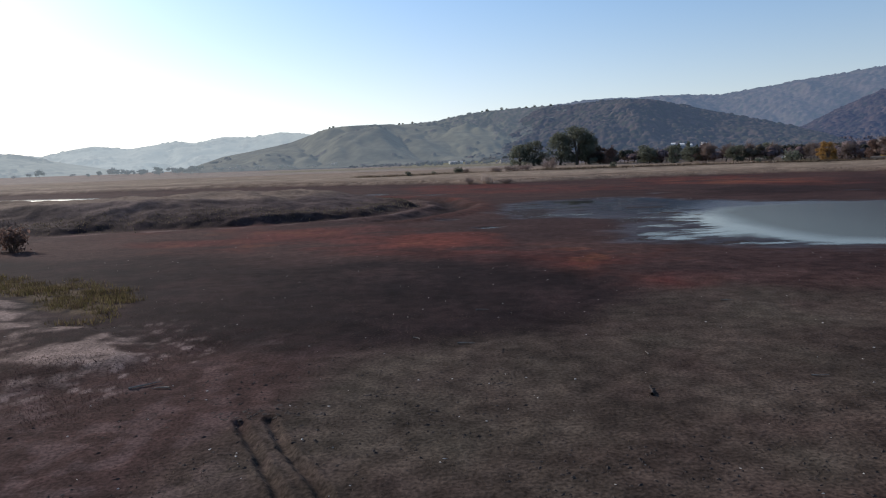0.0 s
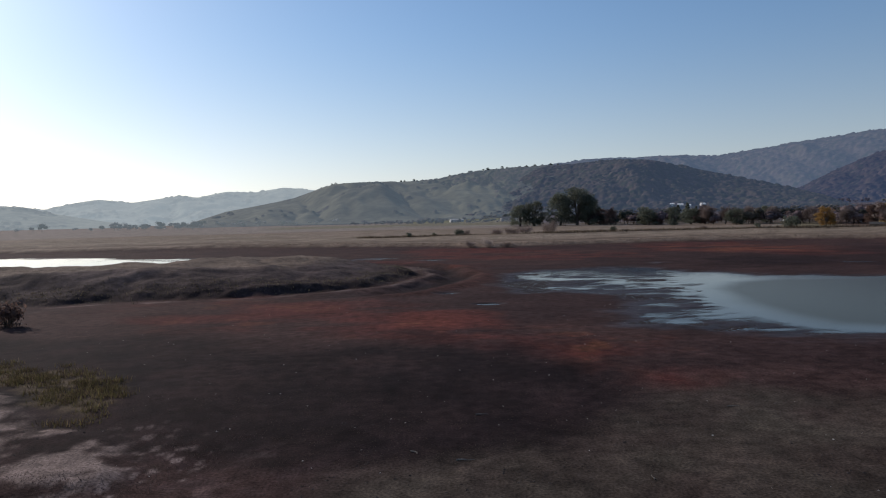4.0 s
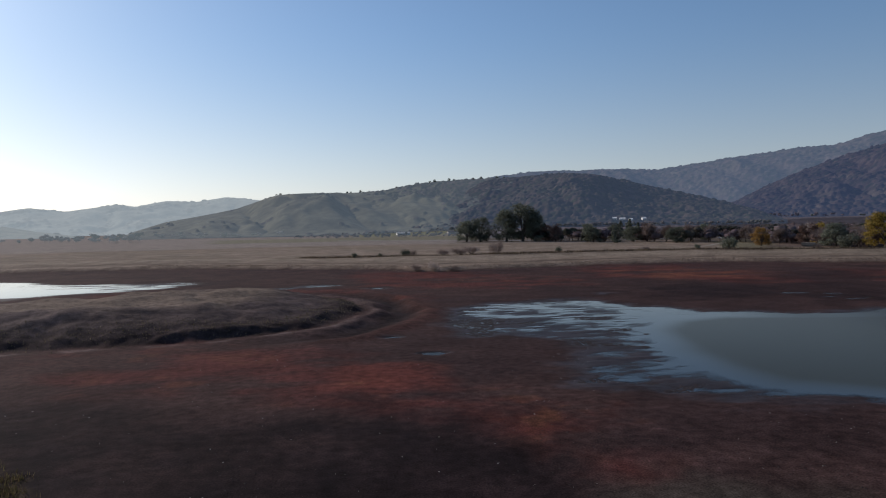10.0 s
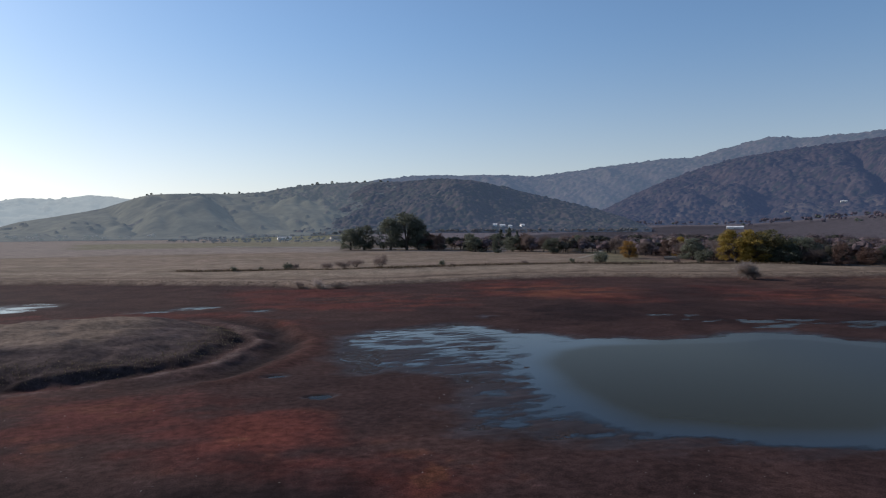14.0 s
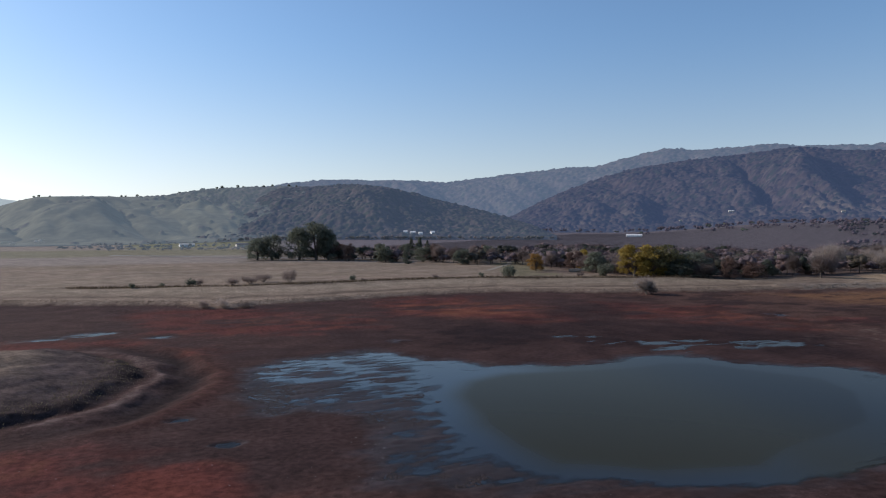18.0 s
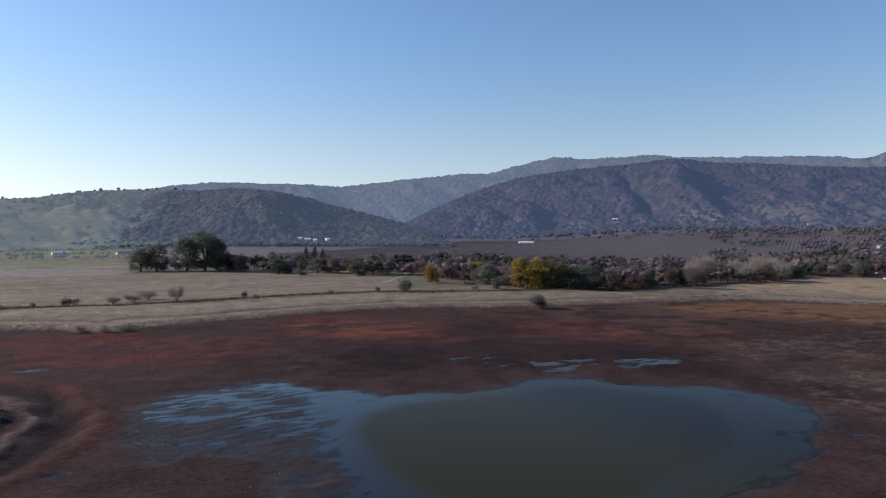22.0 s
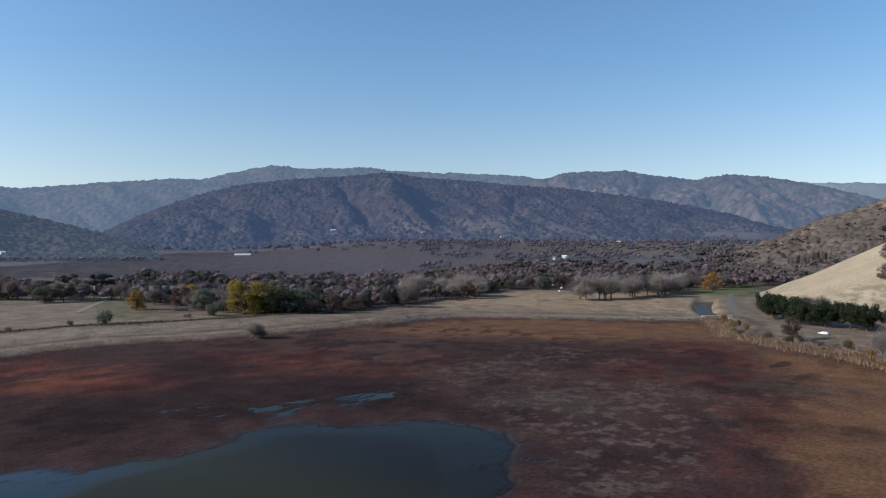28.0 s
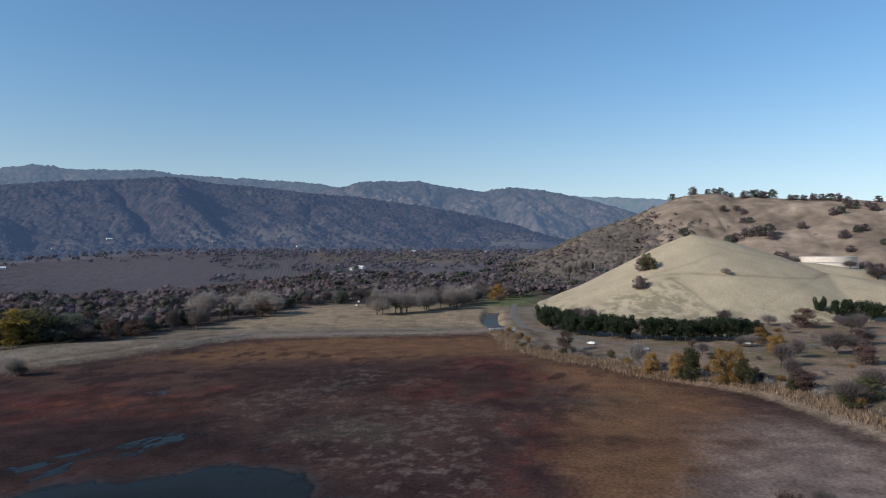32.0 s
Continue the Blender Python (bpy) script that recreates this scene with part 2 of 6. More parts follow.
# patches of plants and crust on the bed, as rough outlines
RED = [[(-55, 107), (-35, 118), (-7, 110), (1, 98), (5, 81), (17, 78), (23, 72), (19, 63), (12, 56), (8, 64), (-2, 72), (-16, 77), (-34, 84)],
       [(15, 58), (20, 60), (23, 57), (22, 51), (18, 48), (13, 53)], [(-25, 112), (-15, 113), (-4, 105), (5, 94), (7, 82), (-20, 87)],
       [(75, 281), (103, 286), (124, 280), (140, 256), (127, 216), (114, 205), (95, 219), (82, 229), (65, 232)],
       [(163, 217), (185, 217), (187, 200), (202, 174), (219, 165), (189, 160), (173, 174), (154, 188)], [(171, 240), (195, 226), (206, 203), (195, 180), (181, 152), (160, 176), (147, 199), (158, 216)],
       [(-12, 279), (22, 267), (60, 250), (70, 229), (60, 209), (31, 206), (10, 209), (-10, 211)], [(241, 108), (295, 110), (327, 104), (320, 77), (279, 56), (246, 46), (223, 42), (233, 70), (221, 89)],
       [(163, 47), (224, 48), (213, 38), (177, 30), (141, 25), (124, 30), (138, 42)], [(-100, 215), (-10, 215), (0, 205), (8, 185), (4, 175), (-8, 198), (-40, 204), (-100, 200)]]
BRIGHT = [[(-9, 99), (-3, 98), (3, 87), (4, 81), (-2, 79), (-8, 83)], [(11, 76), (17, 76), (22, 71), (21, 66), (16, 61), (12, 57), (11, 65)],
          [(90, 262), (112, 262), (130, 240), (118, 212), (104, 220), (88, 240)], [(172, 205), (186, 204), (196, 182), (186, 166), (172, 180)], [(185, 210), (200, 200), (196, 170), (184, 156), (172, 178)]]
PALE = [[(191, 114), (224, 105), (226, 75), (202, 50), (166, 45), (133, 36), (111, 45), (124, 64), (150, 88), (165, 103)], [(201, 158), (259, 146), (284, 126), (270, 100), (219, 108), (177, 132)],
        [(26, 91), (35, 95), (38, 101), (30, 97)], [(305, 249), (326, 247), (322, 240), (300, 242)], [(248, 259), (286, 256), (270, 252), (240, 256)]]
DARK = [[(-58, 84), (-30, 80), (-16, 75), (-3, 71), (6, 68), (11, 58), (12, 47), (6, 40), (-10, 38), (-24, 38), (-34, 46), (-52, 64)],
        [(259, 183), (289, 158), (286, 121), (282, 93), (307, 74), (244, 62), (262, 97), (234, 109), (214, 128), (226, 155)], [(180, 41), (199, 39), (193, 30), (197, 20), (187, 14), (180, 28)],
        [(72, 205), (130, 205), (150, 185), (171, 140), (150, 100), (142, 144), (100, 150), (62, 172)], [(138, 240), (166, 236), (162, 206), (140, 206), (128, 220)], [(219, 100), (232, 88), (214, 82), (205, 92)]]
OLIVE = [[(-6, 36), (6, 42), (20, 52), (32, 48), (30, 34), (18, 22), (0, 15), (-10, 20)], [(165, 110), (186, 106), (190, 84), (170, 78)], [(228, 52), (250, 48), (246, 28), (230, 26)]]
TAN = [[(400, 95), (354, 55), (315, 18), (283, -4), (248, -18), (214, -14), (174, -9), (148, -4), (139, 20), (158, 29), (175, 36), (207, 36), (242, 39), (311, 64)],
       [(261, 248), (324, 240), (372, 194), (405, 103), (335, 75), (322, 118), (291, 160), (269, 205)]]
GREY = [[(222, -13), (243, -42), (160, -70), (130, -40), (151, -4), (178, -8)]]
ROAD = [(640, 150), (520, 124), (455, 103), (412, 72), (384, 40), (362, 12), (368, -20), (392, -54), (459, -114), (560, -190)]
DAM = [(300, 268), (330, 263), (360, 249), (388, 205), (416, 156), (440, 112)]
TRACKS = [[(-8.4, 26.3), (-7.2, 24.0), (-5.4, 20.4), (-4.2, 17.5)], [(-7.2, 26.5), (-5.9, 23.6), (-4.15, 20.6), (-3.0, 17.7)]]


def patch(px, py, outlines, wobble, edge, seed=0):
    """How far each point lies within rough outlines; wobble and edge are metres for patches a hundred metres off."""
    out = np.zeros(px.shape)
    far = np.clip(np.hypot(px, py) / 100, 0.35, 2.2)
    rag = fbm(px, py, 18, 60 + seed, 5) + 0.5 * fbm(px, py, 4, 160 + seed, 3)
    for poly in outlines:
        out = np.maximum(out, smooth(edge, -edge, outline(px, py, poly) / far + wobble * rag))
    return out


def blend(rgb, w, colour):
    return rgb + (np.asarray(colour) - rgb) * w[:, None]


def relief(px, py):
    """Height of the ground without the hills, and the distances that its covers follow."""
    dist, bear = np.hypot(px, py), np.degrees(np.arctan2(px, py))
    rag = fbm(px, py, 30, 3)
    lake = outline(px, py, LAKE) + 4 * rag * smooth(60, 200, dist)
    mound = outline(px, py, MOUND) + 2.6 * fbm(px, py, 8, 5, 5)
    spit = outline(px, py, SPIT) + 3 * fbm(px, py, 7, 6)
    z = 0.5 * smooth(-30, 0, lake) + 1.3 * smooth(-1, 4, lake) + 1.2 * smooth(4, 40, lake)
    z += 0.35 * fbm(px, py, 60, 8) * smooth(0, 30, lake)
    # the levee track along the far bank
    z += 1.3 * np.exp(-((lake - 50) / 9) ** 2) * smooth(-40, 20, px) * (1 - smooth(260, 300, px))
    # the plain climbs gently to the foot of the mountains
    z += (26 + 27 * smooth(36, 50, bear) * (1 - smooth(80, 90, bear))) * smooth(900, 2100, dist) * smooth(-8, 14, bear) * (1 - smooth(115, 140, bear))
    dam = along(px, py, DAM)
    z = np.where(lake > -6, np.maximum(z, 2.6 - 0.32 * np.maximum(dam - 4, 0)), z)
    scarp = mound + 2.2 * fbm(px, py, 10, 10, 4)
    up = (1.2 + 0.8 * fbm(px, py, 7, 15, 3)) * smooth(1.0, -4.2, scarp + 1.5 * fbm(px, py, 2.6, 16, 2)) + (1.7 + 1.5 * smooth(-14, -48, px)) * smooth(-1, -20, scarp) + (0.3 * fbm(px, py, 12, 9) + 0.22 * fbm(px, py, 3.2, 14, 3)) * smooth(1, -5, mound)
    z = z + up
    # worn channel round the mound's end
    tip = np.exp(-(((px + 2) / 22) ** 2 + ((py - 155) / 48) ** 2) ** 2)
    z += tip * (-0.9 * np.exp(-((mound - 9) / 3.2) ** 2) + 0.55 * np.exp(-((mound - 15) / 2.5) ** 2) + 0.5 * np.exp(-((mound - 4) / 1.5) ** 2))
    z += 0.5 * smooth(1.5, -3, spit)
    # mud relief: low swells, cracks and clods
    near = 1 - smooth(60, 160, dist)
    z += smooth(8, -8, lake) * (0.06 * fbm(px, py, 5, 11) + near * 0.05 * fbm(px, py, 1.1, 12, 3))
    for t in TRACKS:
        w = along(px, py, t) + 0.06 * vnoise(px, py, 0.5, 21)
        z += -0.2 * np.exp(-(w / 0.19) ** 2) + 0.06 * np.exp(-((np.abs(w) - 0.36) / 0.13) ** 2)
    # the sunk pools: a deep middle, and shallows with a lace of mud
    wet = fbm(px, py, 7, 41, 5)
    # thin streaks that lie across the slope of the bed
    lace = 0.85 * fbm(px * 0.38 + 0.1 * py, py - 0.12 * px, 1.3, 44, 2) + 0.55 * fbm(px * 0.55 + 0.1 * py, py - 0.1 * px, 7, 45, 3)
    pond = outline(px, py, POND) + 2.5 * fbm(px, py, 12, 46, 4) + 2.8 * fbm(px * 0.35, py, 2.4, 50, 3)
    deep = outline(px, py, DEEP) + 2 * fbm(px, py, 20, 47, 2)
    shoal = smooth(4, -4, pond)
    mud = patch(px, py, MUD, 4, 4, 6)
    west = 1 - smooth(40, 58, px)
    z += (-0.30 + 0.03 * west) * shoal - 0.4 * smooth(3, -5, deep) + shoal * (1 - smooth(6, 0, deep) * 0.9) * ((0.08 + 0.15 * west) * lace + 0.08 * mud + 0.03 * west)
    far_pond = outline(px, py, FAR_POND) + 6 * fbm(px, py, 24, 43)
    z += smooth(14, -10, far_pond) * (-0.26 + 0.34 * fbm(px * 0.25, py, 4.5, 48, 4)) - 0.4 * smooth(-8, -26, far_pond)
    film = patch(px, py, [FILM], 6, 5, 9)
    z += film * (-0.18 + 0.40 * fbm(px * 0.32, py, 2.6, 51, 3) + 0.12 * fbm(px, py, 9, 52, 2))
    pools = np.full(px.shape, 9.0)
    for x, y, a, b in POOLS:
        d = math.hypot(x, y)
        u, v = ((px - x) * y - (py - y) * x) / d / a, ((px - x) * x + (py - y) * y) / d / b
        pools = np.minimum(pools, np.sqrt(u * u + v * v) + 0.6 * wet + 1.5 * lace + 0.15)
    z += -0.35 * smooth(1.25, 0.5, pools)
    # the outlet channel below the dam
    chan = along(px, py, OUTLET)
    z = np.where(lake > -4, z - 2.6 * smooth(9, 4, chan), z)
    return z, dict(dist=dist, bear=bear, lake=lake, mound=mound, spit=spit, pond=pond, deep=deep, far_pond=far_pond, pools=pools, tip=tip, dam=dam, rag=rag, wet=wet, chan=chan)


OUTLET = [(432, 109), (448, 118), (470, 128), (505, 138), (560, 150)]


def cover(px, py, z, f):
    """Colour of the soil and low plants, with valley haze put into the fields on the left."""
    dist, bear, lake, mound = f["dist"], f["bear"], f["lake"], f["mound"]
    n1, n2, n3 = fbm(px, py, 16, 71, 5), fbm(px, py, 4, 72, 4), fbm(px, py, 60, 73, 3)
    n4 = fbm(px, py, 2.2, 75, 3)
    streak = fbm(px * 0.5, py * 1.4, 10, 74, 5)
    bed = np.tile((0.054, 0.033, 0.028), (len(px), 1))
    bed = blend(bed, smooth(-0.3, 0.5, n1) * 0.6, (0.033, 0.022, 0.021))
    bed = blend(bed, smooth(150, 240, px) * 0.6, (0.082, 0.050, 0.036))
    bed = blend(bed, patch(px, py, TAN, 6, 5, 1) * (0.74 + 0.35 * n1), (0.158, 0.088, 0.045))
    bed = blend(bed, patch(px, py, OLIVE, 6, 6, 2) * (0.66 + 0.4 * n2), (0.062, 0.056, 0.042))
    reds = patch(px, py, RED, 7, 4.5, 3)
    bed = blend(bed, reds * smooth(-0.55, 0.3, streak + 0.4 * n2) * 0.85, (0.092, 0.031, 0.025))
    bright = patch(px, py, BRIGHT, 8, 8, 7)
    bed = blend(bed, bright * smooth(-0.35, 0.45, streak + 0.7 * n2) * 0.75, np.array((0.122, 0.039, 0.027)) + np.array((0.030, 0.022, 0.006)) * smooth(40, 80, px)[:, None])
    bed = blend(bed, np.maximum(bright, 0.5 * reds) * smooth(0.15, 0.5, n2) * 0.45, (0.15, 0.072, 0.036))
    bed = blend(bed, patch(px, py, DARK, 9, 6, 4) * (0.8 + 0.3 * n2) * (1 - 0.35 * smooth(60, 110, px)), (0.014, 0.010, 0.0105))
    pale = patch(px, py, PALE, 9, 6, 5)
    bed = blend(bed, pale * smooth(0.02, 0.22, 0.35 * n2 + 0.5 * streak + 1.1 * n4 - 0.1) * 0.7, (0.112, 0.086, 0.069))
    blots = smooth(0.13, 0.22, 0.7 * streak + 0.6 * n1 + 0.3 * n2) * smooth(150, 200, px) * (1 - smooth(300, 340, px)) * smooth(20, 50, py)
    bed = blend(bed, blots * 0.72 * (1 - 0.7 * pale), (0.026, 0.018, 0.017))
    bed = blend(bed, patch(px, py, GREY, 6, 8, 8) * (0.7 + 0.35 * n2), (0.22, 0.172, 0.138))
    bed = blend(bed, smooth(-14, -3, lake) * smooth(180, 215, px) * (1 - smooth(60, 90, py)) * 0.6, (0.05, 0.032, 0.024))
    # wet mud round the water
    wetness = np.maximum(smooth(5, -2, f["pond"]), smooth(10, -2, f["far_pond"]))
    bed = blend(bed, wetness * 0.75, (0.030, 0.024, 0.022))
    bed = blend(bed, smooth(2, 1.1, f["pools"]) * 0.6, (0.030, 0.024, 0.022))
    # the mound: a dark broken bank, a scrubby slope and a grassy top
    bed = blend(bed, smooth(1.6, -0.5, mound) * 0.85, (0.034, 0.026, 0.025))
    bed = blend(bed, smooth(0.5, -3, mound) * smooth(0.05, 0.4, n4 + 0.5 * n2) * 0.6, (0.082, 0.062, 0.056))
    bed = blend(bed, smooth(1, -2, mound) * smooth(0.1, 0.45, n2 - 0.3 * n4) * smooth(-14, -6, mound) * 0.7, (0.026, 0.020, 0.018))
    bed = blend(bed, smooth(-1, -9, mound + 3 * n2) * (0.6 + 0.3 * n1), (0.092, 0.073, 0.064))
    bed = blend(bed, smooth(-13, -22, mound + 5 * n1) * 0.85, (0.168, 0.135, 0.098))
    line = np.exp(-((mound - 3.2 - 1.2 * n1) / 0.9) ** 2) + 0.7 * np.exp(-((mound - 6.5 - 2 * n1) / 1.1) ** 2) * smooth(-0.1, 0.3, n1)
    bed = blend(bed, np.clip(line, 0, 1) * np.clip(0.3 + 0.9 * n2, 0, 1), (0.17, 0.135, 0.12))
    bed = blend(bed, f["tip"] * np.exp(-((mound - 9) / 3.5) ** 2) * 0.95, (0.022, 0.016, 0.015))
    bed = blend(bed, f["tip"] * np.exp(-((mound - 4.5) / 1.6) ** 2) * 0.2, (0.12, 0.09, 0.08))
    bed = blend(bed, f["tip"] * np.exp(-((mound - 16) / 3) ** 2) * 0.35, (0.10, 0.04, 0.026))
    fine = fbm(px, py, 0.9, 76, 3)
    close = 1 - smooth(50, 110, dist)
    bed = bed * (1 + close * (0.30 * fine + 0.26 * n4 - 0.10))[:, None]
    left = (1 - smooth(30, 44, dist)) * smooth(-2, -14, px) * smooth(0.0, 0.3, fine + 0.4 * n4)
    bed = blend(bed, left * 0.5, (0.080, 0.060, 0.056))
    # sandy spit with dry weed
    verge = outline(px, py, VERGE) + 2.2 * n4
    weed = outline(px, py, WEED) + 4 * n2
    bed = blend(bed, smooth(2, -4, weed) * smooth(-0.1, 0.25, fine + 0.5 * n4) * 0.65, (0.032, 0.020, 0.020))
    bed = blend(bed, smooth(3, -3, weed) * smooth(0.2, 0.4, fbm(px, py, 0.7, 78, 2) + 0.3 * n4) * 0.7, (0.20, 0.165, 0.145))
    bed = blend(bed, smooth(1.0, -1.2, f["spit"] + 1.5 * n4) * smooth(-0.3, 0.25, n4 + 0.6 * fine), (0.185, 0.150, 0.125))
    bed = blend(bed, smooth(0.5, -1.5, verge) * smooth(-0.4, 0.1, fine), (0.080, 0.062, 0.038))
    bed = bed * np.array((1.06, 0.965, 0.99))
    land = np.tile((0.182, 0.142, 0.104), (len(px), 1))
    land = blend(land, smooth(-0.3, 0.4, n3) * 0.6, (0.140, 0.114, 0.082))
    land = blend(land, smooth(0.0, 0.5, n1) * 0.35, (0.19, 0.155, 0.10))
    mown = fbm(px * 0.35, py * 1.6, 22, 77, 4)
    land = blend(land, smooth(0.05, 0.4, mown) * 0.5, (0.205, 0.172, 0.125))
    land = blend(land, smooth(0.1, 0.45, -mown) * 0.45, (0.122, 0.104, 0.070))
    levee = 1 - smooth(280, 320, px)
    land = blend(land, smooth(56, 46, lake) * levee * 0.8, (0.178, 0.142, 0.102))
    land = blend(land, smooth(46, 40, lake) * smooth(28, 34, lake + 3 * n1) * levee * 0.5, (0.225, 0.19, 0.135))
    land = blend(land, np.exp(-((lake - 55 - 2 * n1) / 3.2) ** 2) * levee * 0.85 * smooth(-60, 0, px), (0.062, 0.048, 0.036))
    land = blend(land, smooth(17, 8, lake + 4 * n2) * 0.85, (0.205, 0.160, 0.116))
    land = blend(land, np.exp(-((lake - 17 - 4 * n1) / 2.4) ** 2) * 0.7, (0.075, 0.055, 0.040))
    land = blend(land, smooth(5, 1, lake + 3 * n2) * smooth(-0.1, 0.3, n2) * 0.8, (0.055, 0.040, 0.032))

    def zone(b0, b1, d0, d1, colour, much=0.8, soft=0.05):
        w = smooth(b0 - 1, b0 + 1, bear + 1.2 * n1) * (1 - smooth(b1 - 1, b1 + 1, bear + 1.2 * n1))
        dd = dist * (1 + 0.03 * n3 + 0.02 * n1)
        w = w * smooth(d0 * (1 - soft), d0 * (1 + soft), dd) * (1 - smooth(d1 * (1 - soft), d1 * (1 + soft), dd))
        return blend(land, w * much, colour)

    # far left fields painted paler and greyer, as valley haze would make them
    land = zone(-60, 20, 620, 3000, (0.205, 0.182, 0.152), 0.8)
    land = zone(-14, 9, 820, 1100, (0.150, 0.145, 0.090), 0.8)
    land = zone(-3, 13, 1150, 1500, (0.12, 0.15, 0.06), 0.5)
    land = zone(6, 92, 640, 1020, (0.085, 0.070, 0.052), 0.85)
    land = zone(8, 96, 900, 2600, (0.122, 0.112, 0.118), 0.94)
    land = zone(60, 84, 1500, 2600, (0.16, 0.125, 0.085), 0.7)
    land = zone(52, 76, 455, 640, (0.30, 0.222, 0.138), 0.85)
    land = blend(land, smooth(0.0, 0.35, n2 + 0.7 * n1) * smooth(50, 54, bear) * (1 - smooth(74, 78, bear)) * smooth(430, 460, dist) * (1 - smooth(640, 680, dist)) * 0.6, (0.165, 0.132, 0.085))
    land = zone(73, 78.5, 640, 1000, (0.125, 0.14, 0.06), 0.85, 0.03)
    land = zone(84, 130, 250, 620, (0.20, 0.142, 0.096), 0.8)
    lawn = smooth(85, 89, bear) * (1 - smooth(520, 600, dist)) * smooth(6, 14, lake)
    land = blend(land, lawn * smooth(0.0, 0.3, n1 + 0.4 * n3) * 0.6, (0.135, 0.118, 0.062))
    land = blend(land, lawn * smooth(0.05, 0.35, n2 - 0.4 * n1) * 0.6, (0.26, 0.185, 0.125))
    # a mown green plot and the bare ground of a yard
    plot = smooth(3, -3, outline(px, py, [(259, 531), (331, 590), (229, 369), (191, 369)]) + 4 * n2)
    land = blend(land, plot * 0.65, (0.120, 0.118, 0.066))
    yard = smooth(6, -6, outline(px, py, [(240, 372), (225, 395), (320, 530), (380, 500), (300, 380)]) + 8 * n2)
    land = blend(land, yard * 0.7, (0.115, 0.085, 0.068))
    # leaf litter under the trees of the belt
    edge = np.interp(bear, (12, 18, 24, 30, 36, 44, 52, 56, 60, 65, 74), (640, 600, 560, 530, 430, 425, 470, 545, 640, 660, 640))
    litter = smooth(0.99, 1.05, dist / edge + 0.03 * n1) * (1 - smooth(1.6, 1.9, dist / edge)) * smooth(27, 31, bear) * (1 - smooth(73, 76, bear))
    land = blend(land, litter * 0.85, (0.085, 0.064, 0.056))
    land = blend(land, smooth(7, 3, f["dam"]) * 0.4, (0.19, 0.165, 0.14))
    # land lifted towards the left: the bright haze there is put into its colour
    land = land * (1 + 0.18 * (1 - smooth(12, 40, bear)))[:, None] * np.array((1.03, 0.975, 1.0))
    inside = smooth(1.5, -1.5, lake + 2.5 * n2)
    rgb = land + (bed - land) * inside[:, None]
    wet = np.clip(smooth(4.5, -1, f["pond"] + 3 * n2) + smooth(1.8, 1.0, f["pools"]) + smooth(6, -2, f["far_pond"] + 4 * n2), 0, 1)
    return rgb, 1 - wet


def ground_sheet():
    bears = np.concatenate([np.arange(-180, -46, 4.0), np.arange(-46, 112, 0.25), np.arange(112, 180.1, 4.0)])
    dists = np.concatenate([[0.0, 4, 8, 11], 1 / np.linspace(1 / 14, 1 / 60, 220), 1 / np.linspace(1 / 60.5, 1 / 120, 150),
                            1 / np.linspace(1 / 121, 1 / 450, 190), np.geomspace(455, 4950, 130)])
    bb, dd = np.meshgrid(np.radians(bears), dists, indexing="ij")
    px, py = (dd * np.sin(bb)).ravel(), (dd * np.cos(bb)).ravel()
    z, f = relief(px, py)
    me = grid_mesh("ground", np.stack([px, py, z], 1), len(bears), len(dists))
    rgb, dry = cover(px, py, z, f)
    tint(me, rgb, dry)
    me.materials.append(ground_mat)
    return tagged(new("ground", me), "drained lake bed, dry banks and grassy valley floor", "ground", kind="structure")


ground = ground_sheet()


def height_at(x, y):
    return float(relief(np.array([float(x)]), np.array([float(y)]))[0][0])


def heights(px, py):
    return relief(np.asarray(px, float), np.asarray(py, float))[0]


# ---- water ----
def water_material(name, gloss):
    """Calm water; where it is deep the wind ruffles it and it is murky."""
    m, nodes, links, b = material(name, 0.04, 0.5)
    att = nodes.new("ShaderNodeAttribute")
    att.attribute_name = "soil"
    links.new(att.outputs["Color"], b.inputs["Base Color"])
    r = nodes.new("ShaderNodeMapRange")
    r.inputs["To Min"].default_value, r.inputs["To Max"].default_value = 0.04, 0.14
    links.new(att.outputs["Alpha"], r.inputs["Value"])
    links.new(r.outputs["Result"], b.inputs["Roughness"])
    q = nodes.new("ShaderNodeMapRange")
    q.inputs["To Min"].default_value, q.inputs["To Max"].default_value = gloss, 0.03
    links.new(att.outputs["Alpha"], q.inputs["Value"])
    links.new(q.outputs["Result"], b.inputs["Specular IOR Level"])
    b.inputs["IOR"].default_value = 1.33
    bumpy(nodes, links, b, noise_node(nodes, links, 2.2, 3), 0.06, 0.03)
    # thin water over mud is clear
    clear_skin, mix, film = nodes.new("ShaderNodeBsdfTransparent"), nodes.new("ShaderNodeMixShader"), nodes.new("ShaderNodeAttribute")
    film.attribute_name = "film"
    links.new(film.outputs["Fac"], mix.inputs["Fac"])
    links.new(clear_skin.outputs[0], mix.inputs[1])
    links.new(b.outputs[0], mix.inputs[2])
    links.new(mix.outputs[0], nodes["Material Output"].inputs["Surface"])
    return m


def deepen(me, values):
    """Stores how much of the light the water keeps, from none to all."""
    me.attributes.new("film", "FLOAT", "POINT").data.foreach_set("value", np.asarray(values, np.float32))


water_mat = water_material("pond_water", 0.18)
bright_water_mat = water_material("still_water", 0.6)
CLEAR, MURK = (0.018, 0.018, 0.019), (0.031, 0.028, 0.015)


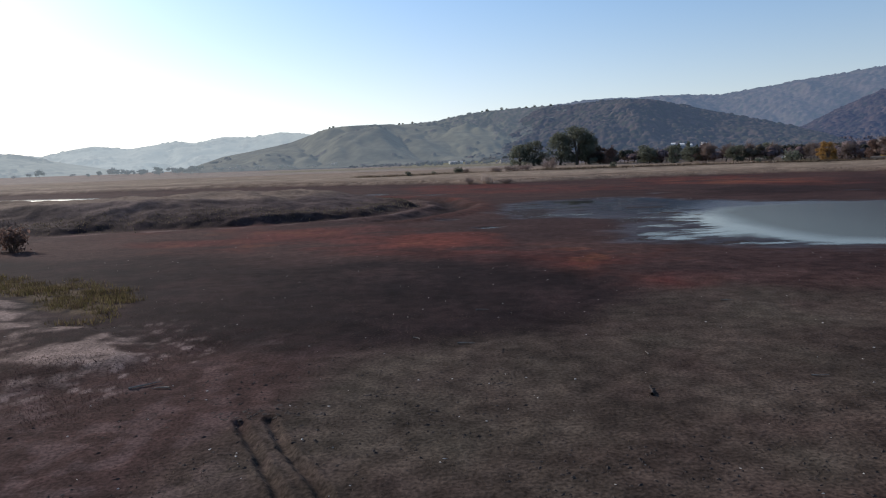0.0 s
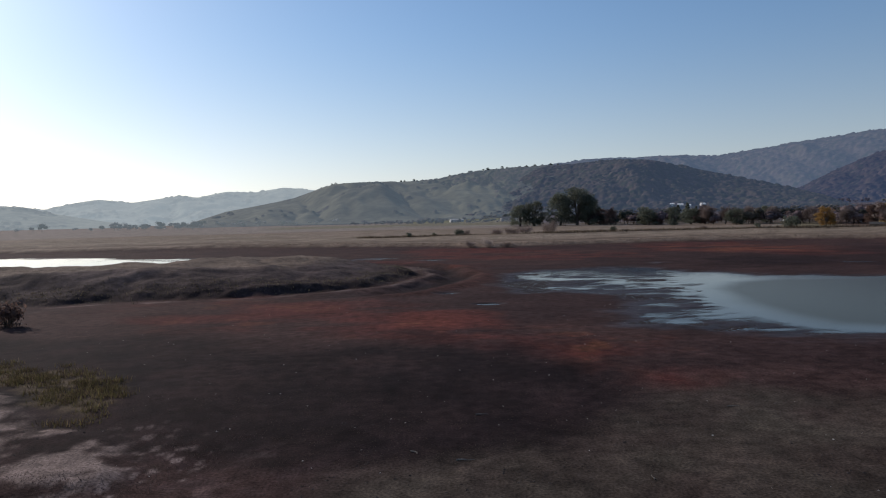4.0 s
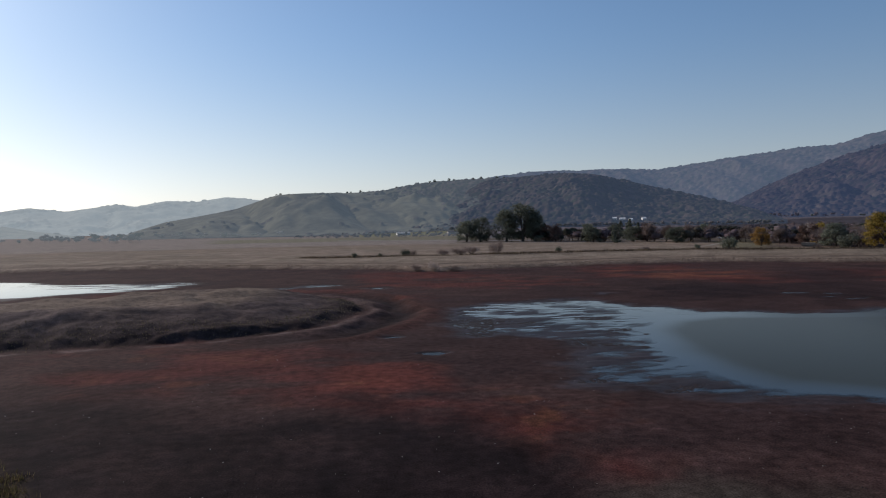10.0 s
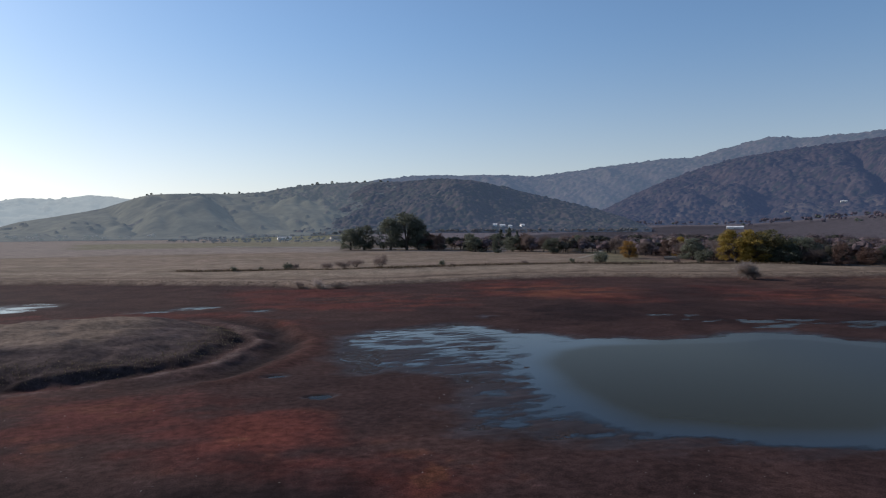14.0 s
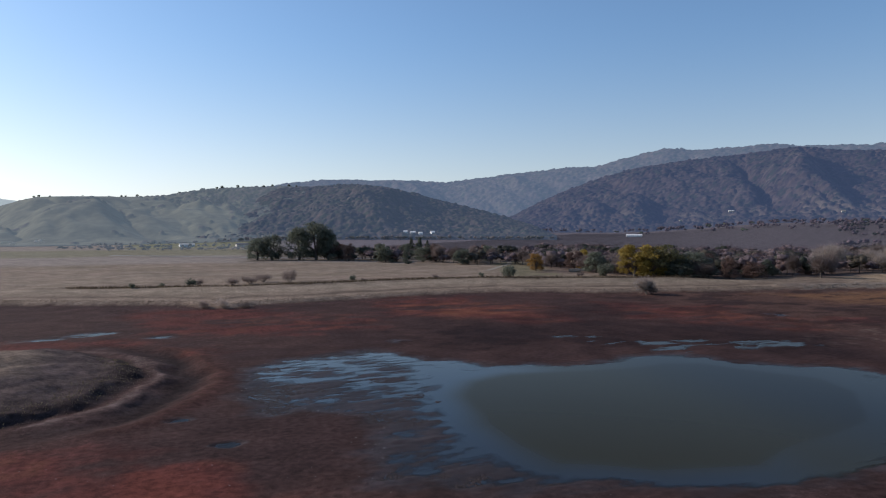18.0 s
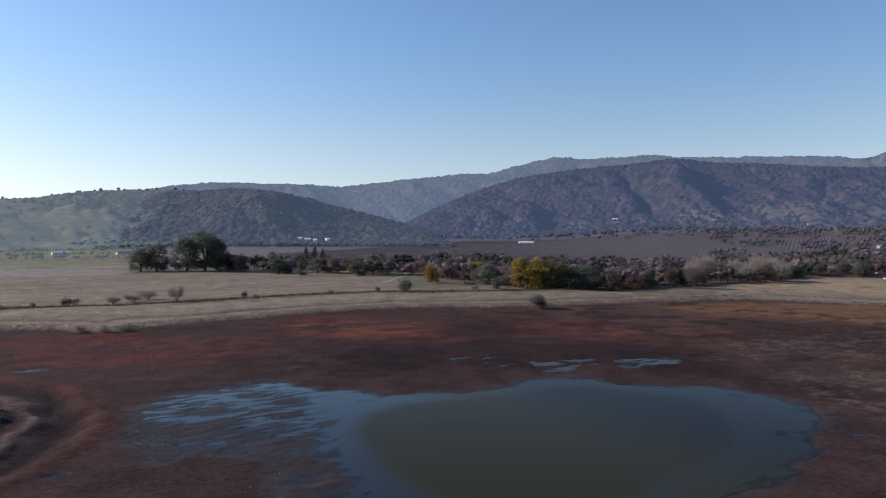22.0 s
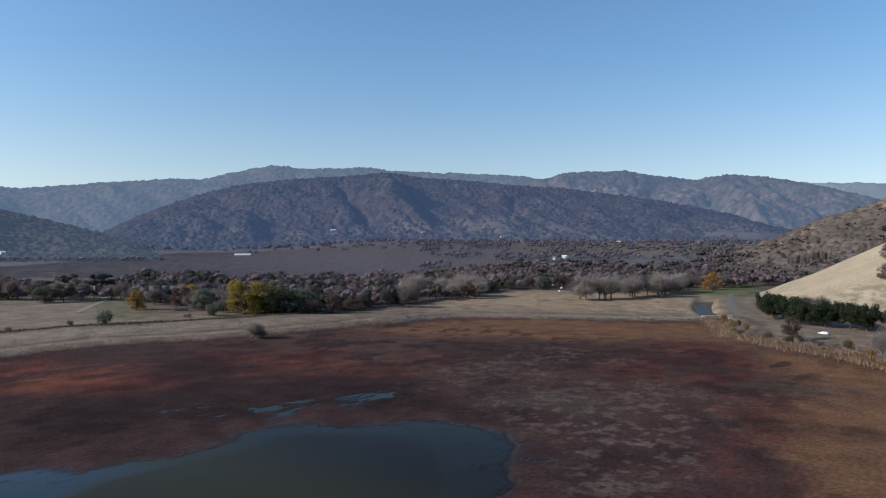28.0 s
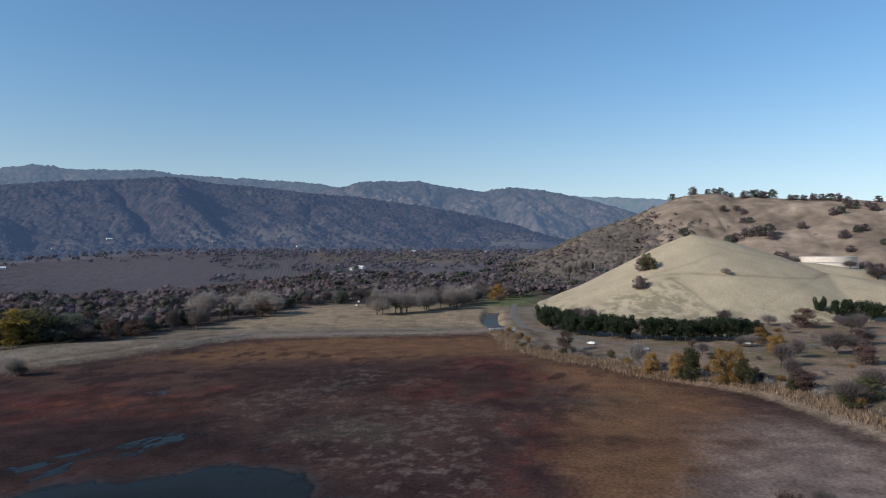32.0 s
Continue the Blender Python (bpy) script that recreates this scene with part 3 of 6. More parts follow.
def water_sheet(name, label, x0, x1, y0, y1, level, middle, mat):
    """Still water that fills a dip; the ground itself draws its edge."""
    gx, gy = np.meshgrid(np.linspace(x0, x1, 260), np.linspace(y0, y1, 260), indexing="ij")
    px, py = gx.ravel(), gy.ravel()
    me = grid_mesh(name, np.stack([px, py, np.full(px.shape, level)], 1), 260, 260)
    deepen(me, 0.16 + 0.84 * smooth(-0.01, 0.11, level - heights(px, py)))
    w = smooth(2.5, -5, outline(px, py, middle) + 2 * fbm(px, py, 20, 47, 2))
    if x0 > 0:
        w = np.maximum(w, 0.9 * smooth(58, 82, px))
    rgba = np.ones((len(px), 4), np.float32)
    rgba[:, :3] = np.asarray(CLEAR) + (np.asarray(MURK) - np.asarray(CLEAR)) * w[:, None]
    if x0 > 0:
        rgba[:, :3] += (np.asarray((0.015, 0.0135, 0.0115)) - rgba[:, :3]) * smooth(78, 112, px)[:, None]
    rgba[:, 3] = w
    me.color_attributes.new("soil", "FLOAT_COLOR", "POINT").data.foreach_set("color", rgba.ravel())
    me.materials.append(mat)
    return tagged(new(name, me), label, "water", kind="structure")


water_sheet("water", "shallow murky pond with a ruffled middle and calm edges", 11.5, 172, 48, 176, -0.17, DEEP, water_mat)
water_sheet("water_far", "thin bright sheet of water on the lake bed", -420, -50, 160, 330, -0.14, [(-400, 240), (-300, 240), (-300, 250)], bright_water_mat)
for k, (x, y, a, b) in enumerate(POOLS):
    if 11.5 < x < 172 and 48 < y < 176:
        continue
    rim = [(x + 1.35 * max(a, b) * math.cos(i * math.tau / 16), y + 1.35 * max(a, b) * math.sin(i * math.tau / 16)) for i in range(16)]
    me = array_mesh("puddle", [(u, v, -0.12) for u, v in rim], [list(range(16))])
    tint(me, np.tile(CLEAR, (16, 1)))
    deepen(me, np.full(16, 0.8))
    me.materials.append(water_mat)
    tagged(new("puddle", me), "small shallow puddle lying on brown mud", "puddle", "puddles on the lake bed")

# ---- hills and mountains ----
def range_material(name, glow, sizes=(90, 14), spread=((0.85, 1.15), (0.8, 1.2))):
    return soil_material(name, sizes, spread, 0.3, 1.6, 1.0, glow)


WINTER = [(0.062, 0.047, 0.042), (0.050, 0.038, 0.036), (0.078, 0.060, 0.052), (0.028, 0.032, 0.022), (0.040, 0.036, 0.028), (0.066, 0.047, 0.038), (0.034, 0.028, 0.027)]
OAK = [(0.026, 0.031, 0.020), (0.036, 0.038, 0.024), (0.048, 0.040, 0.030), (0.060, 0.050, 0.040)]


def hill_range(name, label, knots, dist, foot, glow, grass, trees, woody, step=0.1, rows=120, relief_by=0.2, spur=420, crown=13, crown_height=6, crest_noise=0.01):
    """A range seen side on: a crest of (bearing, height) over a foot at another distance. Round spurs run down between narrow gullies;
    woody tells how thickly trees stand, from the bearing, the way up and a gully's nearness."""
    kb, kz = np.array(knots[0::2], float), np.array(knots[1::2], float)
    bears = np.arange(kb[0], kb[-1] + step / 2, step)
    crest = np.interp(bears, kb, kz)
    span = max(3, int(0.5 / step) | 1)
    pad = np.pad(crest, span, mode="edge")
    crest = np.convolve(pad, np.hanning(span + 2)[1:-1] / np.hanning(span + 2)[1:-1].sum(), "same")[span:-span]
    v = np.concatenate([np.linspace(0, 1, rows), 1 + np.linspace(0.06, 0.7, 8)])
    bb, vv = np.meshgrid(bears, v, indexing="ij")
    dd = foot + (dist - foot) * vv
    px, py = dd * np.sin(np.radians(bb)), dd * np.cos(np.radians(bb))
    base = np.repeat(heights(px[:, 0], py[:, 0])[:, None], len(v), 1)
    cc = np.maximum(np.repeat(crest[:, None], len(v), 1), base + 1)
    seed = int(dist)
    warp = 0.35 * spur * fbm(px, py, 1.6 * spur, 270 + seed, 3)
    run = np.radians(bb) * dist + warp + 0.25 * dd
    big = np.abs(fbm(run, 0.42 * dd + warp, spur, 275 + seed, 2))
    small = np.abs(fbm(run + 40, 0.6 * dd - warp, 0.36 * spur, 285 + seed, 3))
    tops = 2.2 * big - 0.55 + 0.42 * (2.2 * small - 0.5)
    env = smooth(0, 0.3, vv) * smooth(1.02, 0.72, vv)
    rise = np.where(vv <= 1, 0.5 * vv + 0.5 * smooth(-0.1, 1.05, vv) ** 1.15, 1 - 0.8 * (vv - 1))
    z = base + (cc - base) * (rise + relief_by * env * tops)
    z += cc * crest_noise * fbm(px, py, dist * 0.02, 260, 3) * smooth(0.6, 1, vv)
    gully = smooth(0.20, 0.04, big) + 0.6 * smooth(0.14, 0.03, small)
    n1, n2 = fbm(px, py, 210, 290 + seed, 4), fbm(px, py, 55, 295 + seed, 3)
    thick = np.clip(woody(bb, vv, gully) + 0.75 * n1 + 0.25 * n2, 0.004, 1)
    cr, tone, pick = crowns(px, py, crown, seed)
    stands = (pick < thick) & (vv > 0.01)
    z += np.where(stands, crown_height * cr * (0.5 + 0.9 * tone), 0)
    # no shoulder stands above the crest as seen from the lake
    z = np.where(vv < 1, np.minimum(z, 40 + (cc - 40) * dd / dist + np.where(stands, crown_height * (cr - 0.5), 0)), z)
    z[:, 0] = base[:, 0] - 4
    flat = lambda a: a.ravel()
    me = grid_mesh(name, np.stack([flat(px), flat(py), flat(z)], 1), len(bears), len(v))
    rgb = np.asarray(grass)[None] * (1 + 0.35 * flat(n2) + 0.25 * flat(vnoise(px, py, 18, 299)))[:, None]
    rgb = blend(rgb, smooth(0.35, 0.9, flat(thick)) * 0.75, (0.050, 0.040, 0.034))
    tones = np.asarray(trees)[np.minimum((flat(tone) * len(trees)).astype(int), len(trees) - 1)]
    w = flat(np.where(stands, smooth(0.05, 0.5, cr), 0))[:, None]
    tint(me, rgb + (tones - rgb) * w)
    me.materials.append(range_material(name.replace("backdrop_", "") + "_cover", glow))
    return tagged(new(name, me), label, "hills", kind="structure")


# the backdrop ranges give off an even blue for haze; the savanna hills do not
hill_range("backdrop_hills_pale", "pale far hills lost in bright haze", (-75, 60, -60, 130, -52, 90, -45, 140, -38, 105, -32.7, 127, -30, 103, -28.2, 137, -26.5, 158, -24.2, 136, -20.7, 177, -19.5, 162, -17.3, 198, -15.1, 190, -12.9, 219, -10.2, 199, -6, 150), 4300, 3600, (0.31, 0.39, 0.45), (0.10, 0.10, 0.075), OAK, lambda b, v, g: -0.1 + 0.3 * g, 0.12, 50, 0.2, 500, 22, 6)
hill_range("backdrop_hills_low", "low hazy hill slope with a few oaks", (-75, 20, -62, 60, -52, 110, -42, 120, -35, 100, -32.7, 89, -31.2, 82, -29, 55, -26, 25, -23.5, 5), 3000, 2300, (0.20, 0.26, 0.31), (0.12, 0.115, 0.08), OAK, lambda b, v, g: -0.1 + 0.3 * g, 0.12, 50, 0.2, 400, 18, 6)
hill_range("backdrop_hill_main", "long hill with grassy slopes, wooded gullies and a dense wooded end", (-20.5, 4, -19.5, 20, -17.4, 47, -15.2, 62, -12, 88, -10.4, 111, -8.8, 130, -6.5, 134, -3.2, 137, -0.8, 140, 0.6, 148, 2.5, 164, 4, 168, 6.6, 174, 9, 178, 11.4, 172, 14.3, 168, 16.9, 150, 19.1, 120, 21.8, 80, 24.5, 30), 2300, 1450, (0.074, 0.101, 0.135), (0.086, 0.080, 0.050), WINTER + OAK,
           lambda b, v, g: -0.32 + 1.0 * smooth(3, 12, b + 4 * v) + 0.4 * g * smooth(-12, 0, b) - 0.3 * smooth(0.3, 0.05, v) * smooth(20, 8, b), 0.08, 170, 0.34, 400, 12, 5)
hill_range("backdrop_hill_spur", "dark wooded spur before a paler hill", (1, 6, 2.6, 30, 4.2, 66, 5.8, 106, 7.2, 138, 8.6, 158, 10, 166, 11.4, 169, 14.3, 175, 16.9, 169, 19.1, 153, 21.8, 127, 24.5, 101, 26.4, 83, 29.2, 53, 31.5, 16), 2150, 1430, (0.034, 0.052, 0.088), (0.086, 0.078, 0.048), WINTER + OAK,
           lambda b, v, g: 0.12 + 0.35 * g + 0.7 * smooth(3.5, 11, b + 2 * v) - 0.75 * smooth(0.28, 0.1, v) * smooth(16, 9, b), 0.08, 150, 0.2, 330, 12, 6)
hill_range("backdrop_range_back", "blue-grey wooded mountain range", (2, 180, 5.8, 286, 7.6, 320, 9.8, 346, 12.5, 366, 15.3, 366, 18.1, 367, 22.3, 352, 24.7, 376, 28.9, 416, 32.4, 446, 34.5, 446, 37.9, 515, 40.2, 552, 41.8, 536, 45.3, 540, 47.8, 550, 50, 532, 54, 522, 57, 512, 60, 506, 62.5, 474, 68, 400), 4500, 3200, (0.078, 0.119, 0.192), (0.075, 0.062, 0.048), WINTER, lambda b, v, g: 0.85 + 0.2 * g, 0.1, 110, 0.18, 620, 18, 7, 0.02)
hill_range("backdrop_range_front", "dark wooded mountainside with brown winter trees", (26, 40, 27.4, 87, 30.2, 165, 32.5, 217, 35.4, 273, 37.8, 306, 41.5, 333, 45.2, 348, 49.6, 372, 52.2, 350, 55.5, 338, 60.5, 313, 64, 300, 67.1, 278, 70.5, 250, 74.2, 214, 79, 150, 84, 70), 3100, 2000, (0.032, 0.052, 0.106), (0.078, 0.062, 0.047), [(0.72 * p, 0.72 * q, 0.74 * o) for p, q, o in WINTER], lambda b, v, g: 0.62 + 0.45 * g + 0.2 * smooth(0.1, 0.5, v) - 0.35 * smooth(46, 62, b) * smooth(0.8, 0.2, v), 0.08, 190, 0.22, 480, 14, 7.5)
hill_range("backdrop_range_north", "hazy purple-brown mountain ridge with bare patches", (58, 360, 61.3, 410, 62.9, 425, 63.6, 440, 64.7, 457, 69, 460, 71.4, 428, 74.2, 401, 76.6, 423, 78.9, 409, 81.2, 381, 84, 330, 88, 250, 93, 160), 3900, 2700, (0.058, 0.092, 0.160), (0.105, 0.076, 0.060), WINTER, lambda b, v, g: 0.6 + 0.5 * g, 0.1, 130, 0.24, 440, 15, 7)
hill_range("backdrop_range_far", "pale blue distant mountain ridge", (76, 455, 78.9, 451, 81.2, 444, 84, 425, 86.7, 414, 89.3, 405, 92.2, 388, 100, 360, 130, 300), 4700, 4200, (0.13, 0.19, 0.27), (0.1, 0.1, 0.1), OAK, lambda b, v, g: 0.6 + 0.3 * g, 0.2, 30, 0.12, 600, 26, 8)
hill_range("hills_savanna", "dry brown hills dotted with bare oaks", (75, 14, 78, 40, 81, 72, 83, 96, 83.9, 105, 86.1, 122, 87.9, 145, 89.6, 163, 91.1, 174, 93, 176, 94.2, 166, 95.4, 168, 98.1, 158, 101.1, 158, 104.1, 148, 112, 150, 130, 120), 1500, 950, None, (0.235, 0.172, 0.128), [(0.11, 0.085, 0.075), (0.14, 0.11, 0.095), (0.09, 0.075, 0.06)], lambda b, v, g: 0.8 * smooth(90, 85, b) + 0.2 * g - 0.3 * smooth(85, 90, b), 0.1, 130, 0.12, 320, 9, 4.5)

# the golden hill by the shore, with a shoulder that carries the tank
HX, HY = 690, -10


def golden_height(px, py):
    ux, uy = px - HX, py - HY
    r = np.hypot(ux * 0.95, np.where(uy > 0, uy * 1.12, uy * 0.90))
    dome = 72 * np.clip(1 - r / 165, 0, 1) ** 1.12
    dome = np.where(r < 60, dome - 6 * (1 - r / 60) ** 2, dome)
    shoulder = 33 * smooth(190, 70, np.hypot(px - 790, (py + 145) * 0.8))
    low = 24 * smooth(150, 30, np.hypot(px - 690, (py + 175) * 0.7))
    h = np.maximum(np.maximum(dome, shoulder), low) + 0.3 * np.minimum(dome, shoulder)
    return h + (2.6 * fbm(px, py, 60, 301, 2) + 0.35 * fbm(px, py, 8, 302)) * smooth(0, 12, h) - 0.5


def golden_hill():
    gx, gy = np.meshgrid(np.arange(500, 980, 2.5), np.arange(-360, 170, 2.5), indexing="ij")
    px, py = gx.ravel(), gy.ravel()
    z = golden_height(px, py)
    base = heights(px, py)
    me = grid_mesh("hill_golden", np.stack([px, py, base - 0.6 + z], 1), *gx.shape)
    rgb = np.tile((0.40, 0.315, 0.212), (len(px), 1))
    n, fine = fbm(px, py, 40, 311, 5), fbm(px, py, 6, 312, 4)
    rgb = blend(rgb, smooth(-0.1, 0.5, n) * 0.35, (0.335, 0.265, 0.185))
    rgb = blend(rgb, smooth(0.1, 0.5, fine) * 0.3 * smooth(45, 15, z), (0.30, 0.235, 0.15))
    # scrub on the lower face and along the foot
    face = smooth(6, -6, outline(px, py, [(582, 56), (580, 22), (596, 6), (545, -16), (528, -10), (530, 30), (548, 66)]) + 8 * n)
    rgb = blend(rgb, face * smooth(-0.25, 0.25, fine + 0.6 * fbm(px, py, 2.5, 315, 2)) * 0.75, (0.185, 0.155, 0.105))
    rgb = blend(rgb, smooth(14, 3, z) * smooth(-0.1, 0.3, fine) * 0.6, (0.20, 0.165, 0.11))
    # worn tracks
    for path, wide, much in (([(592, 34), (601, 23), (601.5, 1.4), (600.6, -36), (618, -81), (639, -107), (680, -125)], 1.5, 0.75), ([(596, 8), (570, -10), (541, -25), (528, -34)], 1.4, 0.55),
                             ([(645, -32), (623, -12), (613, 6), (606, 20)], 1.2, 0.6), ([(668, -24), (660, -45), (668, -75), (690, -105)], 1.4, 0.4), ([(560, -60), (600, -88), (660, -120)], 1.2, 0.35)):
        rgb = blend(rgb, np.exp(-((along(px, py, path) + 0.6 * fine) / wide) ** 2) * much, (0.20, 0.155, 0.105))
    tint(me, rgb)
    me.materials.append(soil_material("dry_grass_hill", (24, 1.2), ((0.92, 1.08), (0.8, 1.2)), 0.5, 0.3))
    return tagged(new("hill_golden", me), "rounded hill of pale golden dry grass", "hill", kind="structure")


golden_hill()

# ---- trees and shrubs ----
def leaf_material(name, colour, vary=0.25):
    return see_through(plain_material(name, colour, 0.75, 0.6, (0.7, 1.3), 0, vary, 0.15), 0.5)


bark_mat = plain_material("grey_bark", (0.085, 0.070, 0.058), 0.9, 0.25, (0.6, 1.3), 0, 0.2)
pale_bark_mat = plain_material("pale_bark", (0.20, 0.17, 0.14), 0.9, 0.25, (0.6, 1.3), 0, 0.2)
LEAF = {
    # oak green lifted above its own tone, with distant haze put into it
    "dark_oak": leaf_material("oak_leaves", (0.135, 0.145, 0.108)),
    "pine": leaf_material("pine_needles", (0.040, 0.052, 0.027), 0.15),
    "willow": leaf_material("yellow_leaves", (0.33, 0.235, 0.06), 0.15),
    "gold": leaf_material("golden_leaves", (0.30, 0.175, 0.06)),
    "rust": leaf_material("rusty_leaves", (0.155, 0.10, 0.082)),
    "olive": leaf_material("olive_leaves", (0.11, 0.10, 0.05)),
    "bare": leaf_material("brown_twigs", (0.17, 0.132, 0.118), 0.3),
    "twig": leaf_material("dense_twigs", (0.195, 0.148, 0.145), 0.2),
    "pale": leaf_material("pale_twigs", (0.36, 0.30, 0.26), 0.15),
}


def tube(verts, faces, a, b, ra, rb, sides=5):
    a, b = np.asarray(a, float), np.asarray(b, float)
    d = (b - a) / max(np.linalg.norm(b - a), 1e-6)
    u = np.cross(d, (0.3, 1, 0.2))
    u /= np.linalg.norm(u)
    w = np.cross(d, u)
    n = len(verts)
    for p, r in ((a, ra), (b, rb)):
        for i in range(sides):
            t = i * math.tau / sides
            verts.append(p + r * (math.cos(t) * u + math.sin(t) * w))
    for i in range(sides):
        j = (i + 1) % sides
        faces.append((n + i, n + j, n + sides + j, n + sides + i))


def limbs(r, height, spread, fork, levels, lean=0.15):
    """A tapered trunk that forks into limbs. Returns its mesh data and the ends of the outer limbs."""
    verts, faces, ends = [], [], []

    def grow(p, d, length, rad, level):
        bend = d + r.normal(0, 0.10, 3)
        q = p + bend / np.linalg.norm(bend) * length
        tube(verts, faces, p, q, rad, rad * 0.66, 6 if level == levels else 4)
        if level == 0:
            ends.append((q, d))
            return
        n = r.integers(2, 4) if level < levels else fork
        for i in range(n):
            turn = math.tau * (i + r.uniform(-0.25, 0.25)) / n
            out = np.array((math.cos(turn), math.sin(turn), 0)) * spread * r.uniform(0.6, 1.2)
            nd = d * 0.75 + out + np.array((0, 0, 0.22))
            grow(q, nd / np.linalg.norm(nd), length * r.uniform(0.62, 0.85), rad * 0.58, level - 1)

    grow(np.array((0, 0, -0.3)), np.array((r.normal(0, lean), r.normal(0, lean), 1.0)), height * 0.24, height * 0.035, levels)
    return verts, faces, ends


def leaf_quads(r, centres, radii, count, size, shell=0.55):
    """Small leaf sprays scattered through clumps."""
    k = r.integers(0, len(centres), count)
    d = r.normal(size=(count, 3))
    d /= np.linalg.norm(d, axis=1)[:, None]
    p = np.asarray(centres)[k] + d * (np.asarray(radii)[k] * (shell + (1 - shell) * r.random(count))[:, None])
    # the sprays lie roughly along the skin of their clump
    out = d + r.normal(0, 0.42, (count, 3)) + (0, 0, 0.15)
    a = np.cross(out, r.normal(size=(count, 3)))
    a /= np.linalg.norm(a, axis=1)[:, None]
    b = np.cross(out, a)
    b /= np.linalg.norm(b, axis=1)[:, None]
    s = size * r.uniform(0.6, 1.3, count)[:, None]
    v = np.stack([p - a * s, p + b * s * 0.55, p + a * s, p - b * s * 0.55], 1).reshape(-1, 3)
    return v, np.arange(count * 4).reshape(-1, 4)


def twig_sprays(r, ends, count, length, width, droop=0.0):
    k = r.integers(0, len(ends), count)
    base = np.array([e[0] for e in ends])[k]
    out = np.array([e[1] for e in ends])[k]
    d = out * 0.7 + r.normal(0, 0.55, (count, 3)) + np.array((0, 0, 0.25 - droop))
    d /= np.linalg.norm(d, axis=1)[:, None]
    start = base + r.normal(0, length * 0.28, (count, 3))
    tip = start + d * (length * r.uniform(0.5, 1.2, count))[:, None]
    side = np.cross(d, r.normal(size=(count, 3)))
    side *= (width / np.linalg.norm(side, axis=1))[:, None]
    v = np.stack([start - side, start + side, tip], 1).reshape(-1, 3)
    return v, np.arange(count * 3).reshape(-1, 3)


def mesh_part(name, me, mat, parent, label=""):
    me.materials.append(mat)
    ob = new(name, me)
    ob.parent = parent
    return tagged(ob, label)


def make_tree(kind, seed, label, category="tree", name="tree", group=""):
    """One tree ten metres high with trunk and crown."""
    r = np.random.default_rng(seed)
    root = new(name)
    bark = pale_bark_mat if kind == "pale" else bark_mat
    if kind in ("bare", "pale"):
        v, f, ends = limbs(r, 7.5, 0.85, 5, 3)
        top = max(e[0][2] for e in ends)
        cv, cf = twig_sprays(r, ends, 2200, 2.4, 0.05)
    elif kind == "pine":
        v, f, ends = limbs(r, 8.5, 0.5, 4, 2)
        c = [(r.normal(0, 2.3), r.normal(0, 2.3), r.uniform(2.6, 8.0)) for _ in range(26)]
        cv, cf = leaf_quads(r, c, [(1.7, 1.7, 1.5)] * 26, 2800, 0.34)
    elif kind == "conifer":
        v, f = [], []
        tube(v, f, (0, 0, -0.3), (0, 0, 9.5), 0.28, 0.04)
        c = [(r.normal(0, 0.18 * (10 - h)), r.normal(0, 0.18 * (10 - h)), h) for h in np.linspace(1.3, 9.4, 26)]
        cv, cf = leaf_quads(r, c, [(0.35 + 0.13 * (10 - h[2]),) * 3 for h in c], 1500, 0.32)
        kind = "dark_oak"
    else:
        c = []
        for _ in range(48):
            t, h = r.uniform(0, math.tau), r.uniform(0.05, 1.0)
            w = 3.6 * math.sqrt(max(0.05, 1 - (h * 1.15 - 0.35) ** 2 * 1.35)) * math.sqrt(r.uniform(0.15, 1))
            c.append((w * math.cos(t), w * math.sin(t), 0.6 + 8.2 * h))
        v, f = [], []
        fork = np.array((r.normal(0, 0.2), r.normal(0, 0.2), 1.8))
        tube(v, f, (0, 0, -0.3), fork, 0.42, 0.30, 7)
        for p in c[:14]:
            mid = fork + (np.asarray(p) - fork) * 0.5 + (0, 0, 0.5)
            tube(v, f, fork, mid, 0.17, 0.10, 4)
            tube(v, f, mid, p, 0.10, 0.03, 4)
        rad = [(r.uniform(1.0, 1.8),) * 2 + (r.uniform(0.8, 1.3),) for _ in c]
        cv, cf = leaf_quads(r, c, rad, 5600, 0.22, 0.5)
    trunk = array_mesh("trunk", v, f, True)
    crown = array_mesh("crown", cv, cf)
    # ten metres to the top
    hi = np.percentile(cv[:, 2], 99.5)
    wide = np.percentile(np.hypot(cv[:, 0], cv[:, 1]), 97)
    for me in (trunk, crown):
        me.transform(Matrix.Diagonal((4.75 / wide, 4.75 / wide, 10 / hi, 1)))
    mesh_part("trunk", trunk, bark, root)
    mesh_part("crown", crown, LEAF[kind], root)
    return tagged(root, label, category, group)


